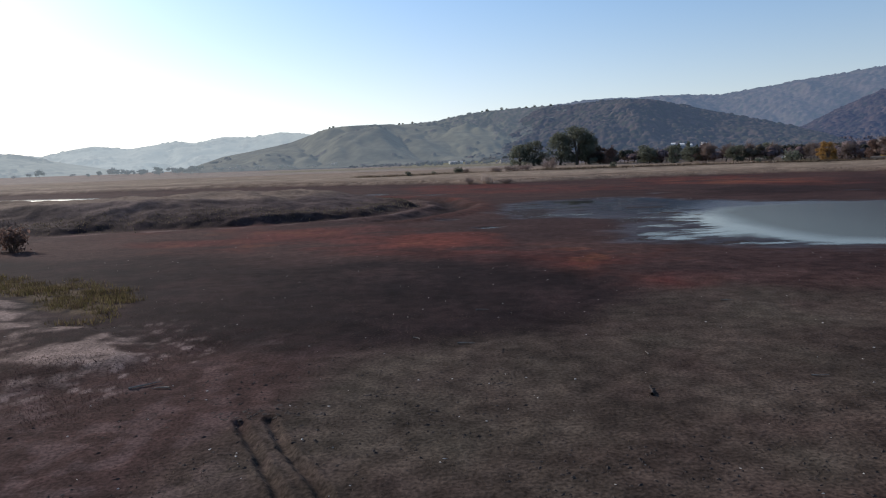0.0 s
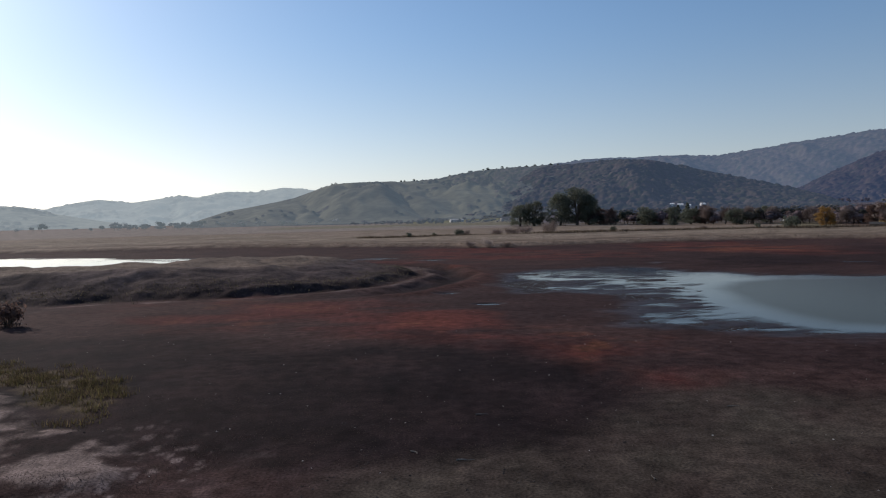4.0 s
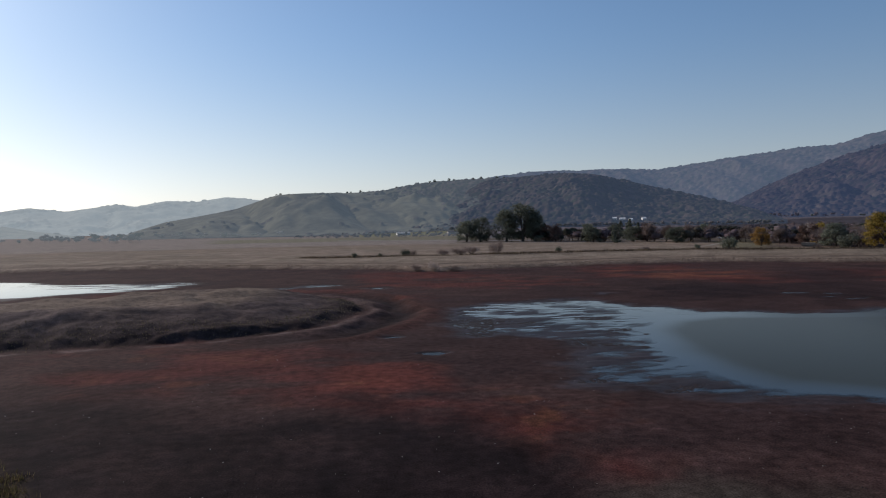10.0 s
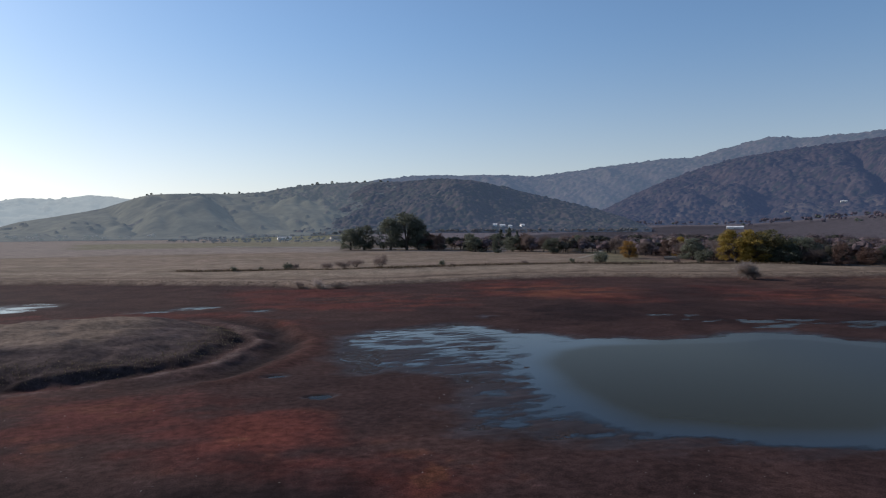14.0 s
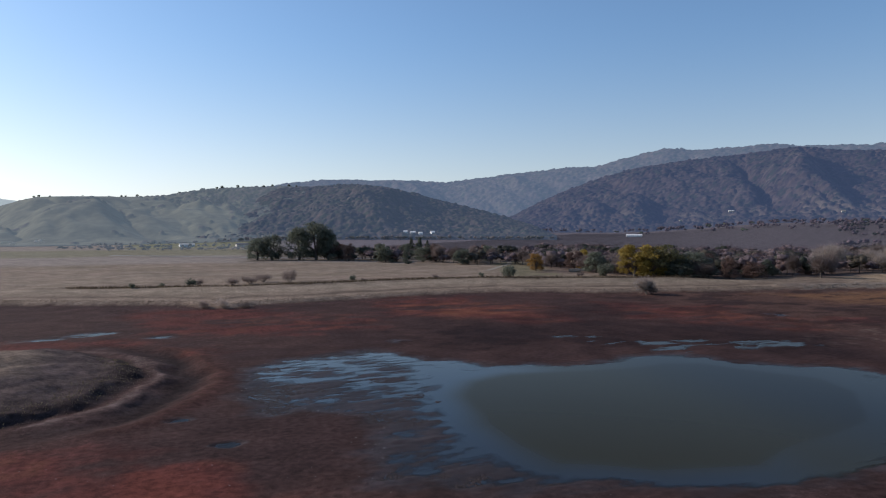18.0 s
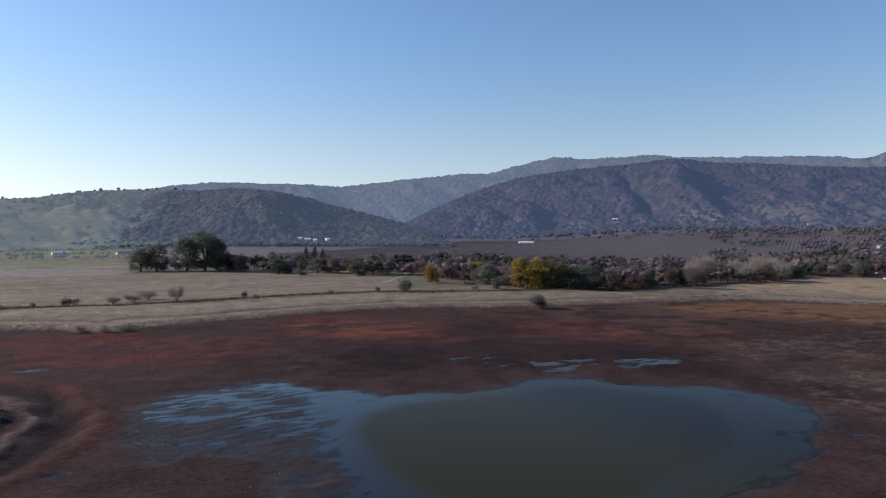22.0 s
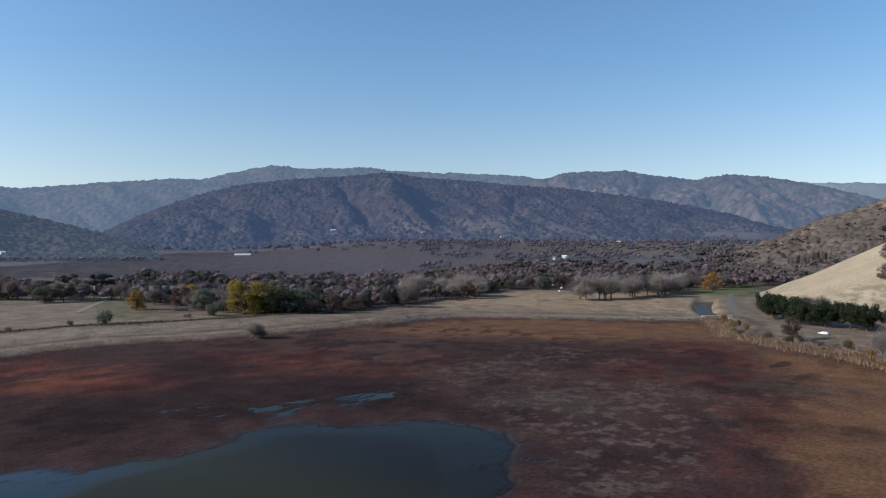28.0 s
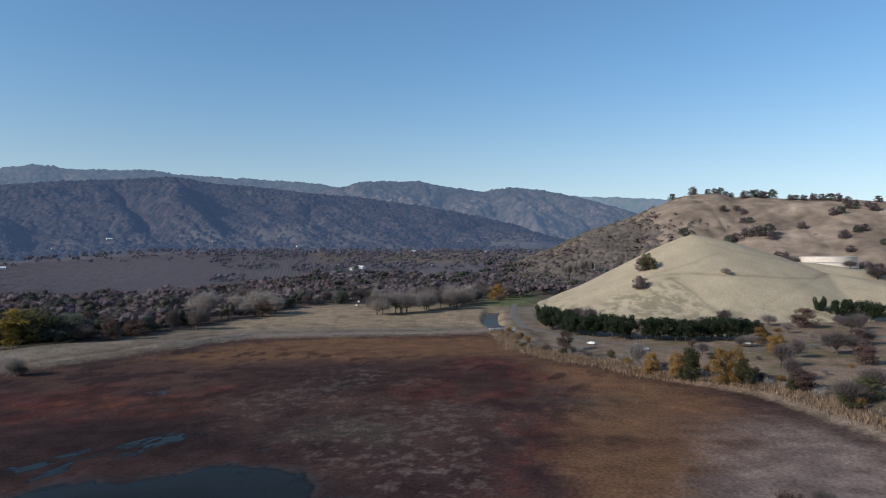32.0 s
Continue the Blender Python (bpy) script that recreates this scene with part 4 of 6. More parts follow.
def make_bush(kind, seed, label, name="bush", group=""):
    """One shrub three metres high: stems from the ground and foliage or twigs."""
    r = np.random.default_rng(seed)
    root = new(name)
    v, f, ends = [], [], []
    for i in range(9):
        t = i * math.tau / 9 + r.uniform(-0.3, 0.3)
        d = np.array((math.cos(t) * r.uniform(0.3, 0.9), math.sin(t) * r.uniform(0.3, 0.9), 1.0))
        d /= np.linalg.norm(d)
        q = d * r.uniform(1.2, 1.9)
        tube(v, f, (0, 0, -0.2), q, 0.05, 0.025, 4)
        ends.append((q, d))
    if kind in ("bare", "pale"):
        cv, cf = twig_sprays(r, ends, 700, 1.3, 0.022)
    else:
        c = [e[0] for e in ends] + [(r.normal(0, 0.6), r.normal(0, 0.6), r.uniform(0.5, 1.6)) for _ in range(8)]
        cv, cf = leaf_quads(r, c, [(r.uniform(0.5, 0.9),) * 3 for _ in c], 900, 0.15)
    hi, wide = np.percentile(cv[:, 2], 99.5), np.percentile(np.hypot(cv[:, 0], cv[:, 1]), 97)
    cv[:, 2] = np.maximum(cv[:, 2], 0.02)
    for nm, vv, ff, mat in (("stem", v, f, pale_bark_mat if kind == "pale" else bark_mat), ("foliage", cv, cf, LEAF[kind])):
        me = array_mesh(nm, vv, ff)
        me.transform(Matrix.Diagonal((1.6 / wide, 1.6 / wide, 3 / hi, 1)))
        mesh_part(nm, me, mat, root)
    return tagged(root, label, "bush", group)


PLANTED = {}


def plant(kind, x, y, high, wide=None, z=None, seed=None, bush=False, group=""):
    """Sets a tree or shrub of that height and width on the ground. Three growth forms of each kind are shared."""
    form = rng.integers(0, 3) if seed is None else seed
    key = (kind, int(form), bush)
    z = height_at(x, y) if z is None else z
    unit = 3 if bush else 10
    s = high / unit
    w = s if wide is None else wide / (3.2 if bush else 9.5)
    m = pose(x, y, z - 0.1, 0, 0, rng.uniform(0, 360)) @ Matrix.Diagonal((w, w, s, 1))
    if key not in PLANTED:
        words = TREE_WORDS[kind]
        if bush:
            ob = make_bush(kind, 40 + 7 * int(form) + len(kind), words[1], group=group or "shrubs on the plain")
        else:
            ob = make_tree(kind, 10 + 5 * int(form) + len(kind), words[0], group=group or "trees of the valley")
        ob.matrix_basis = m
        PLANTED[key] = ob
        return ob
    first = PLANTED[key]
    return copy_thing(first, m @ Matrix.Diagonal((1 / first.scale[0], 1 / first.scale[1], 1 / first.scale[2], 1)))


TREE_WORDS = {
    "dark_oak": ("broad dark green evergreen oak on dry grass", "rounded dark green shrub on dry grass"),
    "pine": ("dark green pine with a dense domed crown", "low dark green pine shrub"),
    "willow": ("willow with yellow autumn leaves", "shrub with yellow autumn leaves"),
    "gold": ("small tree with golden brown leaves", "golden brown dry shrub by the shore"),
    "rust": ("tree with rusty brown winter leaves", "rusty brown winter shrub"),
    "olive": ("tree with dull olive leaves", "dull olive green shrub"),
    "bare": ("leafless grey-brown winter tree", "leafless brown shrub of thin twigs"),
    "pale": ("leafless pale grey winter tree", "leafless pale straw-coloured shrub"),
    "twig": ("broad bare oak with a dense grey-brown crown", "dense grey-brown leafless shrub"),
    "conifer": ("tall dark green conifer near a house", "dark conifer shrub"),
}

# the two great oaks and the shrubs of the near field
plant("dark_oak", 79, 672, 21, 22, seed=1)
plant("dark_oak", 92, 667, 24, 24, seed=0)
plant("dark_oak", 116, 657, 31, 27, seed=2)
plant("dark_oak", 131, 651, 36, 33, seed=0)
plant("dark_oak", 142, 647, 29, 20, seed=1)
for x, y, h in ((272, 778, 19), (281, 774, 21), (290, 771, 17)):
    plant("conifer", x, y, h, h * 0.75)
plant("dark_oak", 186, 548, 14, 5, seed=1)
plant("dark_oak", 189, 549, 3, 7, bush=True)
for x, y, h, w, k in ((-16, 354, 2.6, 3.2, "dark_oak"), (-3, 357, 2.4, 3, "dark_oak"), (10, 356, 4.2, 5.5, "dark_oak"), (14, 366, 4, 5, "bare"), (30, 361, 4.6, 8, "bare"),
                      (39, 365, 4.8, 11, "bare"), (47, 377, 5.2, 12, "bare"), (59, 365, 8.6, 10, "bare"), (91, 359, 4.2, 3.8, "dark_oak"),
                      (98, 362, 2.4, 4, "bare"), (138, 357, 3, 5, "bare"), (165, 354, 3.2, 3.4, "dark_oak"), (184, 357, 7.6, 11, "dark_oak"),
                      (19, 276, 4.4, 6, "pale"), (12, 279, 3.6, 5, "bare"), (27, 276, 2.4, 7, "bare"), (244, 347, 8, 12, "dark_oak"),
                      (300, 323, 6.5, 14, "dark_oak"), (318, 318, 5, 10, "dark_oak"), (345, 316, 6, 9, "dark_oak"), (230, 352, 3, 6, "bare"),
                      (-57, 90, 3.6, 5, "rust"), (-60, 87, 3.0, 5, "bare"), (-64, 92, 3.8, 6, "rust")):
    plant(k, x, y, h, w, bush=True)
plant("pale", 210, 266, 8.6, 12, seed=0)
plant("bare", 212, 265, 5.0, 9, seed=1, bush=True)
# the yellow willow and its dark neighbours
plant("willow", 262, 342, 19, 22, seed=0)
plant("willow", 270, 338, 19, 22, seed=1)
plant("olive", 280, 334, 19, 27, seed=1)
plant("dark_oak", 294, 327, 15, 22, seed=2)
plant("dark_oak", 283, 326, 11, 20, seed=1)
plant("willow", 330, 440, 15, 15, seed=2)
plant("willow", 285, 430, 14, 13, seed=1)
plant("gold", 238, 420, 12, 12, seed=1)

# the belt of bare trees beyond the meadow; those nearer are trees of their own
KINDS = ("bare", "bare", "bare", "bare", "pale", "rust", "olive", "dark_oak", "bare", "rust")


def front(deg):
    return float(np.interp(deg, (12, 18, 24, 30, 36, 44, 52, 56, 60, 65, 74, 76, 84), (640, 600, 560, 530, 430, 425, 470, 545, 640, 660, 640, 1010, 900)))


def scatter(n, b0, b1, d0, d1, seed, gap):
    """Bearings and distances kept apart from one another, beyond the front edge."""
    r = np.random.default_rng(seed)
    out = []
    cells = {}
    for _ in range(n * 12):
        b = r.uniform(b0, b1)
        d = max(front(b) * d0, 0) + (front(b) * (d1 - d0)) * r.random() ** 1.1
        x, y = at_bearing(b, d)
        i, j = int(x // gap), int(y // gap)
        if all((x - u) ** 2 + (y - w) ** 2 > gap * gap for a in (-1, 0, 1) for c in (-1, 0, 1) for u, w in cells.get((i + a, j + c), ())):
            cells.setdefault((i, j), []).append((x, y))
            out.append((x, y))
        if len(out) >= n:
            break
    return out


for x, y in scatter(34, 12, 34, 1.0, 1.15, 51, 11):
    plant(KINDS[rng.integers(0, 10)], x, y, rng.uniform(9, 17), rng.uniform(10, 19))
for x, y in scatter(64, 34, 76, 1.0, 1.13, 52, 9):
    k = KINDS[rng.integers(0, 10)]
    plant(k, x, y, rng.uniform(8, 15), rng.uniform(9, 17))
# the loose grove of pale trees by the meadow
grove_rng = np.random.default_rng(64)
for x, y, n in ((477, 313, 3), (507, 338, 3), (455, 345, 2), (518, 380, 3), (487, 226, 3), (512, 212, 4), (540, 197, 3), (566, 187, 3), (560, 207, 2), (598, 194, 3), (625, 205, 2)):
    for i in range(n):
        h = grove_rng.uniform(12, 21)
        plant("pale" if grove_rng.random() < 0.65 else "bare", x + grove_rng.normal(0, 7), y + grove_rng.normal(0, 7), h, h * grove_rng.uniform(0.85, 1.35))
plant("gold", 692, 180, 17, 18)
for x, y, h in ((735, 178, 14), (720, 205, 15), (650, 168, 9)):
    plant("bare", x, y, h, h)


def lump(r):
    """The body of a crown: a low-poly round with an uneven skin."""
    bm = bmesh.new()
    bmesh.ops.create_icosphere(bm, subdivisions=2, radius=1)
    p = np.array([q.co[:] for q in bm.verts])
    f = np.array([[q.index for q in t.verts] for t in bm.faces])
    bm.free()
    return p * r.uniform(0.6, 1.25, (len(p), 1)), f


def woods(name, label, spots, high, tones, spray=190, size=0.042, seed=5, lumps=4, ground_z=None, mat=None):
    """Many trees that nobody could count, as one mesh: trunk, crown lumps and a coat of loose sprays each."""
    r = np.random.default_rng(seed)
    bodies = [lump(r) for _ in range(6)]
    nv = bodies[0][0].shape[0]
    allv, quads, tris, tone, n = [], [], [], [], 0
    spots = np.asarray(spots)
    zz = heights(spots[:, 0], spots[:, 1]) if ground_z is None else ground_z
    for (x, y), z in zip(spots, zz):
        h = r.uniform(*high)
        w = h * r.uniform(1.0, 1.4)
        c = np.array([(r.normal(0, 0.2) * w, r.normal(0, 0.2) * w, h * r.uniform(0.36, 0.66)) for _ in range(lumps)])
        v, f = leaf_quads(r, c, [(w * 0.46, w * 0.46, h * 0.36)] * lumps, spray, h * size, 0.45)
        tv, tf = [], []
        tube(tv, tf, (0, 0, -0.5), (0, 0, h * 0.5), h * 0.03, h * 0.012, 4)
        col = np.asarray(tones[r.integers(0, len(tones))]) * r.uniform(0.9, 1.1)
        parts = [v, np.array(tv)]
        quads += [f + n, np.array(tf) + n + len(v)]
        k = n + len(v) + len(tv)
        for p in c:
            bp, bf = bodies[r.integers(0, 6)]
            a = r.uniform(0, math.tau)
            q = np.stack([bp[:, 0] * math.cos(a) - bp[:, 1] * math.sin(a), bp[:, 0] * math.sin(a) + bp[:, 1] * math.cos(a), bp[:, 2]], 1)
            parts.append(p + q * (w * r.uniform(0.14, 0.24), w * r.uniform(0.14, 0.24), h * r.uniform(0.12, 0.18)))
            tris.append(bf + k)
            k += nv
        v = np.concatenate(parts) + (x, y, z)
        rgb = np.tile(col, (len(v), 1))
        rgb[:4 * spray] *= np.repeat(r.uniform(0.85, 1.18, spray), 4)[:, None]
        rgb[4 * spray:4 * spray + len(tv)] = (0.09, 0.075, 0.06)
        allv.append(v), tone.append(rgb)
        n += len(v)
    tris = np.concatenate(tris)
    quads = np.concatenate(quads)
    me = array_mesh(name, np.concatenate(allv), np.concatenate([quads[:, (0, 1, 2)], quads[:, (0, 2, 3)], tris]), True)
    tint(me, np.concatenate(tone))
    me.materials.append(mat or wood_mat)
    return tagged(new(name, me), label, "woods", kind="stuff")


wood_mat = see_through(soil_material("winter_wood", (3.0, 0.7), ((0.8, 1.2), (0.7, 1.3)), 0.1, 0.1, 0.85), 0.4)
TONES = [(0.15, 0.112, 0.112), (0.125, 0.092, 0.094), (0.18, 0.14, 0.134), (0.135, 0.094, 0.082), (0.052, 0.056, 0.042), (0.086, 0.075, 0.058), (0.13, 0.10, 0.10), (0.155, 0.12, 0.118), (0.11, 0.082, 0.085), (0.05, 0.05, 0.04)]
# tones lifted, blue the most: haze over the belt put into the colour
TONES = [(1.24 * p, 1.24 * q, 1.30 * o) for p, q, o in TONES]
woods("valley_woods", "grey-brown belt of leafless winter trees", scatter(640, 30, 76, 1.06, 1.85, 53, 11.5), (9, 17), TONES, 560, 0.027, 5, 6)
woods("valley_woods_far", "leafless trees and hedges across the plain", scatter(100, 12, 34, 1.02, 1.5, 54, 12) + [p for p in scatter(640, 72, 90, 0.62, 1.5, 55, 11.5) if math.hypot(p[0] - HX, p[1] - HY) > 178 and math.hypot(*p) > 640 + 25 * abs(80 - math.degrees(math.atan2(*p)))], (9, 16), TONES, 260, 0.036, 6, 6)


def row_of(n, b0, b1, d0, d1, seed, jitter=12):
    r = np.random.default_rng(seed)
    out = []
    for i in range(n):
        u = (i + r.random()) / n
        x, y = at_bearing(b0 + (b1 - b0) * u, d0 + (d1 - d0) * u)
        out.append((x + r.normal(0, jitter), y + r.normal(0, jitter)))
    return out


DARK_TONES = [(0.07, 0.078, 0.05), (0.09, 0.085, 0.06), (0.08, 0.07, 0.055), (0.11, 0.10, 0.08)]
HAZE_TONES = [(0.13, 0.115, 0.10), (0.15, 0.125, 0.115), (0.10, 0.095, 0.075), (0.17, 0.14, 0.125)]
# far trees give off an even blue-grey that stands in for haze
haze_glow_wood_mat = soil_material("haze_glow_wood", (3.0, 0.7), ((0.8, 1.2), (0.7, 1.3)), 0.1, 0.1, 0.85, (0.010, 0.015, 0.024))
mist_glow_wood_mat = soil_material("mist_glow_wood", (3.0, 0.7), ((0.8, 1.2), (0.7, 1.3)), 0.1, 0.1, 0.85, (0.110, 0.142, 0.165))
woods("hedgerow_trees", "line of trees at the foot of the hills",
      row_of(170, 4, 31, 1425, 1435, 62, 9), (5, 12), HAZE_TONES, 60, 0.06, 7, 4, None, haze_glow_wood_mat)
# these hedges glow too, with emission in place of the haze before them
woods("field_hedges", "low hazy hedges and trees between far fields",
      row_of(60, -6, 10, 1390, 1400, 61, 14) + row_of(46, -5, 8, 1050, 1000, 64, 6) + row_of(50, -8, 6, 1180, 1200, 68, 7), (3, 8.5), HAZE_TONES, 60, 0.06, 12, 4, None, soil_material("haze_glow_hedge", (3.0, 0.7), ((0.8, 1.2), (0.7, 1.3)), 0.1, 0.1, 0.85, (0.050, 0.068, 0.090)))
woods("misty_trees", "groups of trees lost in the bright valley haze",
      row_of(10, -42, -26, 1300, 1350, 63, 40) + row_of(12, -27, -22, 1180, 1230, 69, 18) + row_of(9, -22, -19.5, 1060, 1090, 70, 9) + row_of(26, -24, -9, 1480, 1440, 72, 45), (7, 19), HAZE_TONES, 60, 0.06, 11, 5, None, mist_glow_wood_mat)
woods("foothill_trees", "scattered trees at the foot of the mountains", row_of(300, 26, 84, 2020, 1940, 65, 80) + row_of(110, 56, 82, 1700, 1300, 66, 110) + row_of(200, 42, 80, 1850, 1750, 67, 120), (8, 17), [(0.52 * p, 0.5 * q, 0.56 * o) for p, q, o in TONES[:4] + TONES[6:9]] + DARK_TONES[:1], 90, 0.05, 8, 4, None, haze_glow_wood_mat)

plain_rng = np.random.default_rng(71)
plain = [at_bearing(plain_rng.uniform(52, 82), plain_rng.uniform(1080, 1950)) for _ in range(900)]
plain = [p for p in plain if vnoise(p[0], p[1], 130, 72) + 0.6 * vnoise(p[0], p[1], 45, 73) > 0.12]
woods("plain_woods", "groves of leafless trees about the farms of the plain", plain, (7, 15), [(0.6 * p, 0.58 * q, 0.64 * o) for p, q, o in TONES], 90, 0.05, 10, 4, None, haze_glow_wood_mat)

# oaks that stand on the crest and slopes of the hills
def drop(x, y):
    """Height of the topmost ground or hill at a place."""
    hit, p, _, _, _, _ = scene.ray_cast(GRAPH, Vector((x, y, 1500)), Vector((0, 0, -1)))
    return p.z if hit else 0.0


bpy.context.view_layer.update()
GRAPH = bpy.context.evaluated_depsgraph_get()
for deg, h in ((-8.9, 8), (-8.6, 10), (-7.9, 7), (-3.2, 8), (-2.9, 7), (-2.1, 9), (3.7, 10), (4.1, 11), (5.3, 11), (5.7, 9), (7.3, 9), (8.0, 9), (9.3, 10), (9.9, 8), (0.9, 6), (-5.8, 6)):
    x, y = at_bearing(deg, 2292)
    plant("dark_oak", x, y, 0.8 * h, h, z=drop(x, y) - 1, group="oaks on the hill crest")
savanna_rng = np.random.default_rng(77)
slope = [at_bearing(savanna_rng.uniform(75.5, 90), savanna_rng.uniform(960, 1400)) for _ in range(340)]
slope = [(x, y, drop(x, y)) for x, y in slope]
slope = [p for p in slope if p[2] > 6 and vnoise(p[0], p[1], 110, 6) + 0.5 * vnoise(p[0], p[1], 40, 7) > 0.0]
woods("slope_woods", "bare trees and scrub on the shaded hillside", [p[:2] for p in slope], (4, 10), TONES[:4] + [(0.06, 0.062, 0.045)], 50, 0.07, 9, 3, [p[2] - 0.5 for p in slope])
# broad oaks: on the crest, in the gullies and alone on the slopes
OAKS = [(1495, -78, 25), (1485, -99, 21), (1364, -110, 23), (1460, -143, 36), (1305, -115, 22), (1180, -74, 23), (1147, -104, 22), (1216, -86, 27), (1228, -127, 37),
        (1216, -144, 17), (1133, -148, 22), (1279, -198, 16), (1330, -260, 26), (1217, -249, 19), (1153, -244, 16), (1232, -276, 24), (1450, -211, 24), (1436, -227, 14)]
OAKS += [(1432, -242, 16), (1433, -256, 16), (1429, -270, 18), (1415, -279, 18), (1386, -289, 16), (1379, -299, 16), (1361, -289, 21), (1360, -323, 19), (1379, -319, 14),
         (1445, -351, 16), (1173, -291, 13), (1058, -218, 24), (1049, -240, 32), (1483, -161, 12), (1481, -179, 20), (1365, -81, 15), (1494, -60, 14), (1492, -30, 20), (1490, 10, 16)]
for i, (x, y, w) in enumerate(OAKS):
    n = 1 if w < 21 else 2 if w < 30 else 3
    for j in range(n):
        u, v = (0, 0) if n == 1 else (savanna_rng.normal(0, 5), (j - (n - 1) / 2) * w * 0.45)
        s = w if n == 1 else w * 0.62
        plant("dark_oak" if (i + j) % 4 == 0 else "twig", x + u, y + v, s * savanna_rng.uniform(0.7, 0.9), s, z=drop(x + u, y + v) - 0.8, group="oaks on the dry hills")
# a stand of tall pale poplars below the hills
for i in range(13):
    x, y = at_bearing(80.9 + 0.22 * i, 1060 + savanna_rng.uniform(-15, 15))
    plant("pale", x, y, savanna_rng.uniform(19, 24), savanna_rng.uniform(6, 8), z=drop(x, y) - 0.3, group="poplars below the hills")
# the few trees of the golden hill
for deg, d, h, w, k in ((87.6, 619, 15, 15, "olive"), (87.1, 622, 12, 12, "twig"), (86.95, 583, 11, 13, "twig"), (90.4, 690, 9, 11, "dark_oak"), (93.4, 604, 6, 10, "pale"),
                        (95.0, 790, 12, 16, "dark_oak"), (96.2, 800, 12, 14, "dark_oak"), (97.2, 830, 10, 14, "bare"), (98.3, 840, 14, 20, "bare"), (101.8, 720, 8, 14, "bare"), (103.5, 700, 12, 22, "bare"), (105, 690, 12, 20, "bare")):
    x, y = at_bearing(deg, d)
    plant(k, x, y, h, w, z=drop(x, y) - 0.3, group="trees of the golden hill")

# the row of pines at the hill's foot
def spread_line(line, step):
    out = []
    for (ax, ay), (bx, by) in zip(line, line[1:]):
        n = max(1, round(math.hypot(bx - ax, by - ay) / step))
        out += [(ax + (bx - ax) * i / n, ay + (by - ay) * i / n) for i in range(n)]
    return out


for x, y in spread_line([(470, 90), (434, 76), (408, 62), (402, 44), (399, 22), (400, -2), (410, -24), (426, -48)], 7):
    plant("pine", x + rng.normal(0, 1.5), y + rng.normal(0, 1.5), rng.uniform(11, 14), rng.uniform(13, 16), group="row of pines by the hill")
for x, y in spread_line([(418, 60), (412, 40), (411, 20), (414, -4), (424, -26)], 9):
    plant("pine", x + rng.normal(0, 2), y + rng.normal(0, 2), rng.uniform(10.5, 13.5), rng.uniform(12, 15), group="row of pines by the hill")
for x, y in spread_line([(566, -100), (560, -120), (555, -142), (552, -165)], 9):
    plant("pine", x + rng.normal(0, 2), y + rng.normal(0, 2), rng.uniform(13, 17), rng.uniform(13, 17), group="row of pines by the hill")
# trees and shrubs along the shore
for x, y, h, w, k in ((344, 56, 11, 9, "rust"), (308, 19, 12.5, 10, "pale"), (297, 13, 9, 7, "gold"), (286, -2, 13, 9, "olive"), (289, 2, 11, 8, "gold"),
                      (281, -14, 13.5, 9, "gold"), (283, -19, 14, 9, "gold"), (279, -22, 10, 8, "olive"), (362, -43, 10.5, 9, "gold"), (371, -71, 12, 16, "bare"), (352, -50, 10, 9, "bare"),
                      (274, -41, 8, 10, "rust"), (253, -51, 9, 11, "bare"), (272, -63, 10, 13, "bare"), (262, -58, 8, 10, "olive"), (390, -35, 7, 9, "pale"), (385, -28, 6, 8, "bare"),
                      (480, 60, 12, 13, "bare"), (505, 72, 10, 13, "bare"), (490, 95, 9, 12, "bare"), (520, -30, 10, 12, "bare"), (500, -78, 13, 18, "rust"), (480, -100, 11, 16, "bare"), (440, -120, 11, 16, "bare"), (420, -95, 8, 12, "bare")):
    plant(k, x, y, h, w, group="shore trees")
shore_rng = np.random.default_rng(88)
SHORE = [(425, 112), (396, 98), (358, 84), (332, 58), (318, 34), (300, 18), (290, -2), (282, -20), (274, -34), (250, -45), (222, -58), (190, -80)]
for x, y in spread_line(SHORE, 4.6):
    x, y = x + shore_rng.uniform(1, 16), y - shore_rng.uniform(-3, 6)
    plant(("pale", "gold", "bare", "rust", "pale", "olive")[shore_rng.integers(0, 6)], x, y, shore_rng.uniform(2, 5), shore_rng.uniform(3, 6), bush=True, group="shore shrubs")
for i in range(95):
    x, y = shore_rng.uniform(285, 520), shore_rng.uniform(-190, 70)
    p, q = np.array([x]), np.array([y])
    if outline(p, q, LAKE)[0] < 5 or along(p, q, ROAD)[0] < 7 or along(p, q, [(470, 90), (403, 44), (400, -2), (426, -48)])[0] < 12:
        continue
    if i % 4 == 0:
        plant(("bare", "rust", "pale", "bare", "gold")[shore_rng.integers(0, 5)], x, y, shore_rng.uniform(6, 11), shore_rng.uniform(7, 13), group="shore trees")
    else:
        plant(("pale", "olive", "bare", "rust", "bare", "gold")[shore_rng.integers(0, 6)], x, y, shore_rng.uniform(1.5, 4.5), shore_rng.uniform(3, 7), bush=True, group="shore shrubs")
plant("rust", 151, -19, 4.2, 7, bush=True)
plant("bare", 156, -26, 4.0, 7, bush=True)


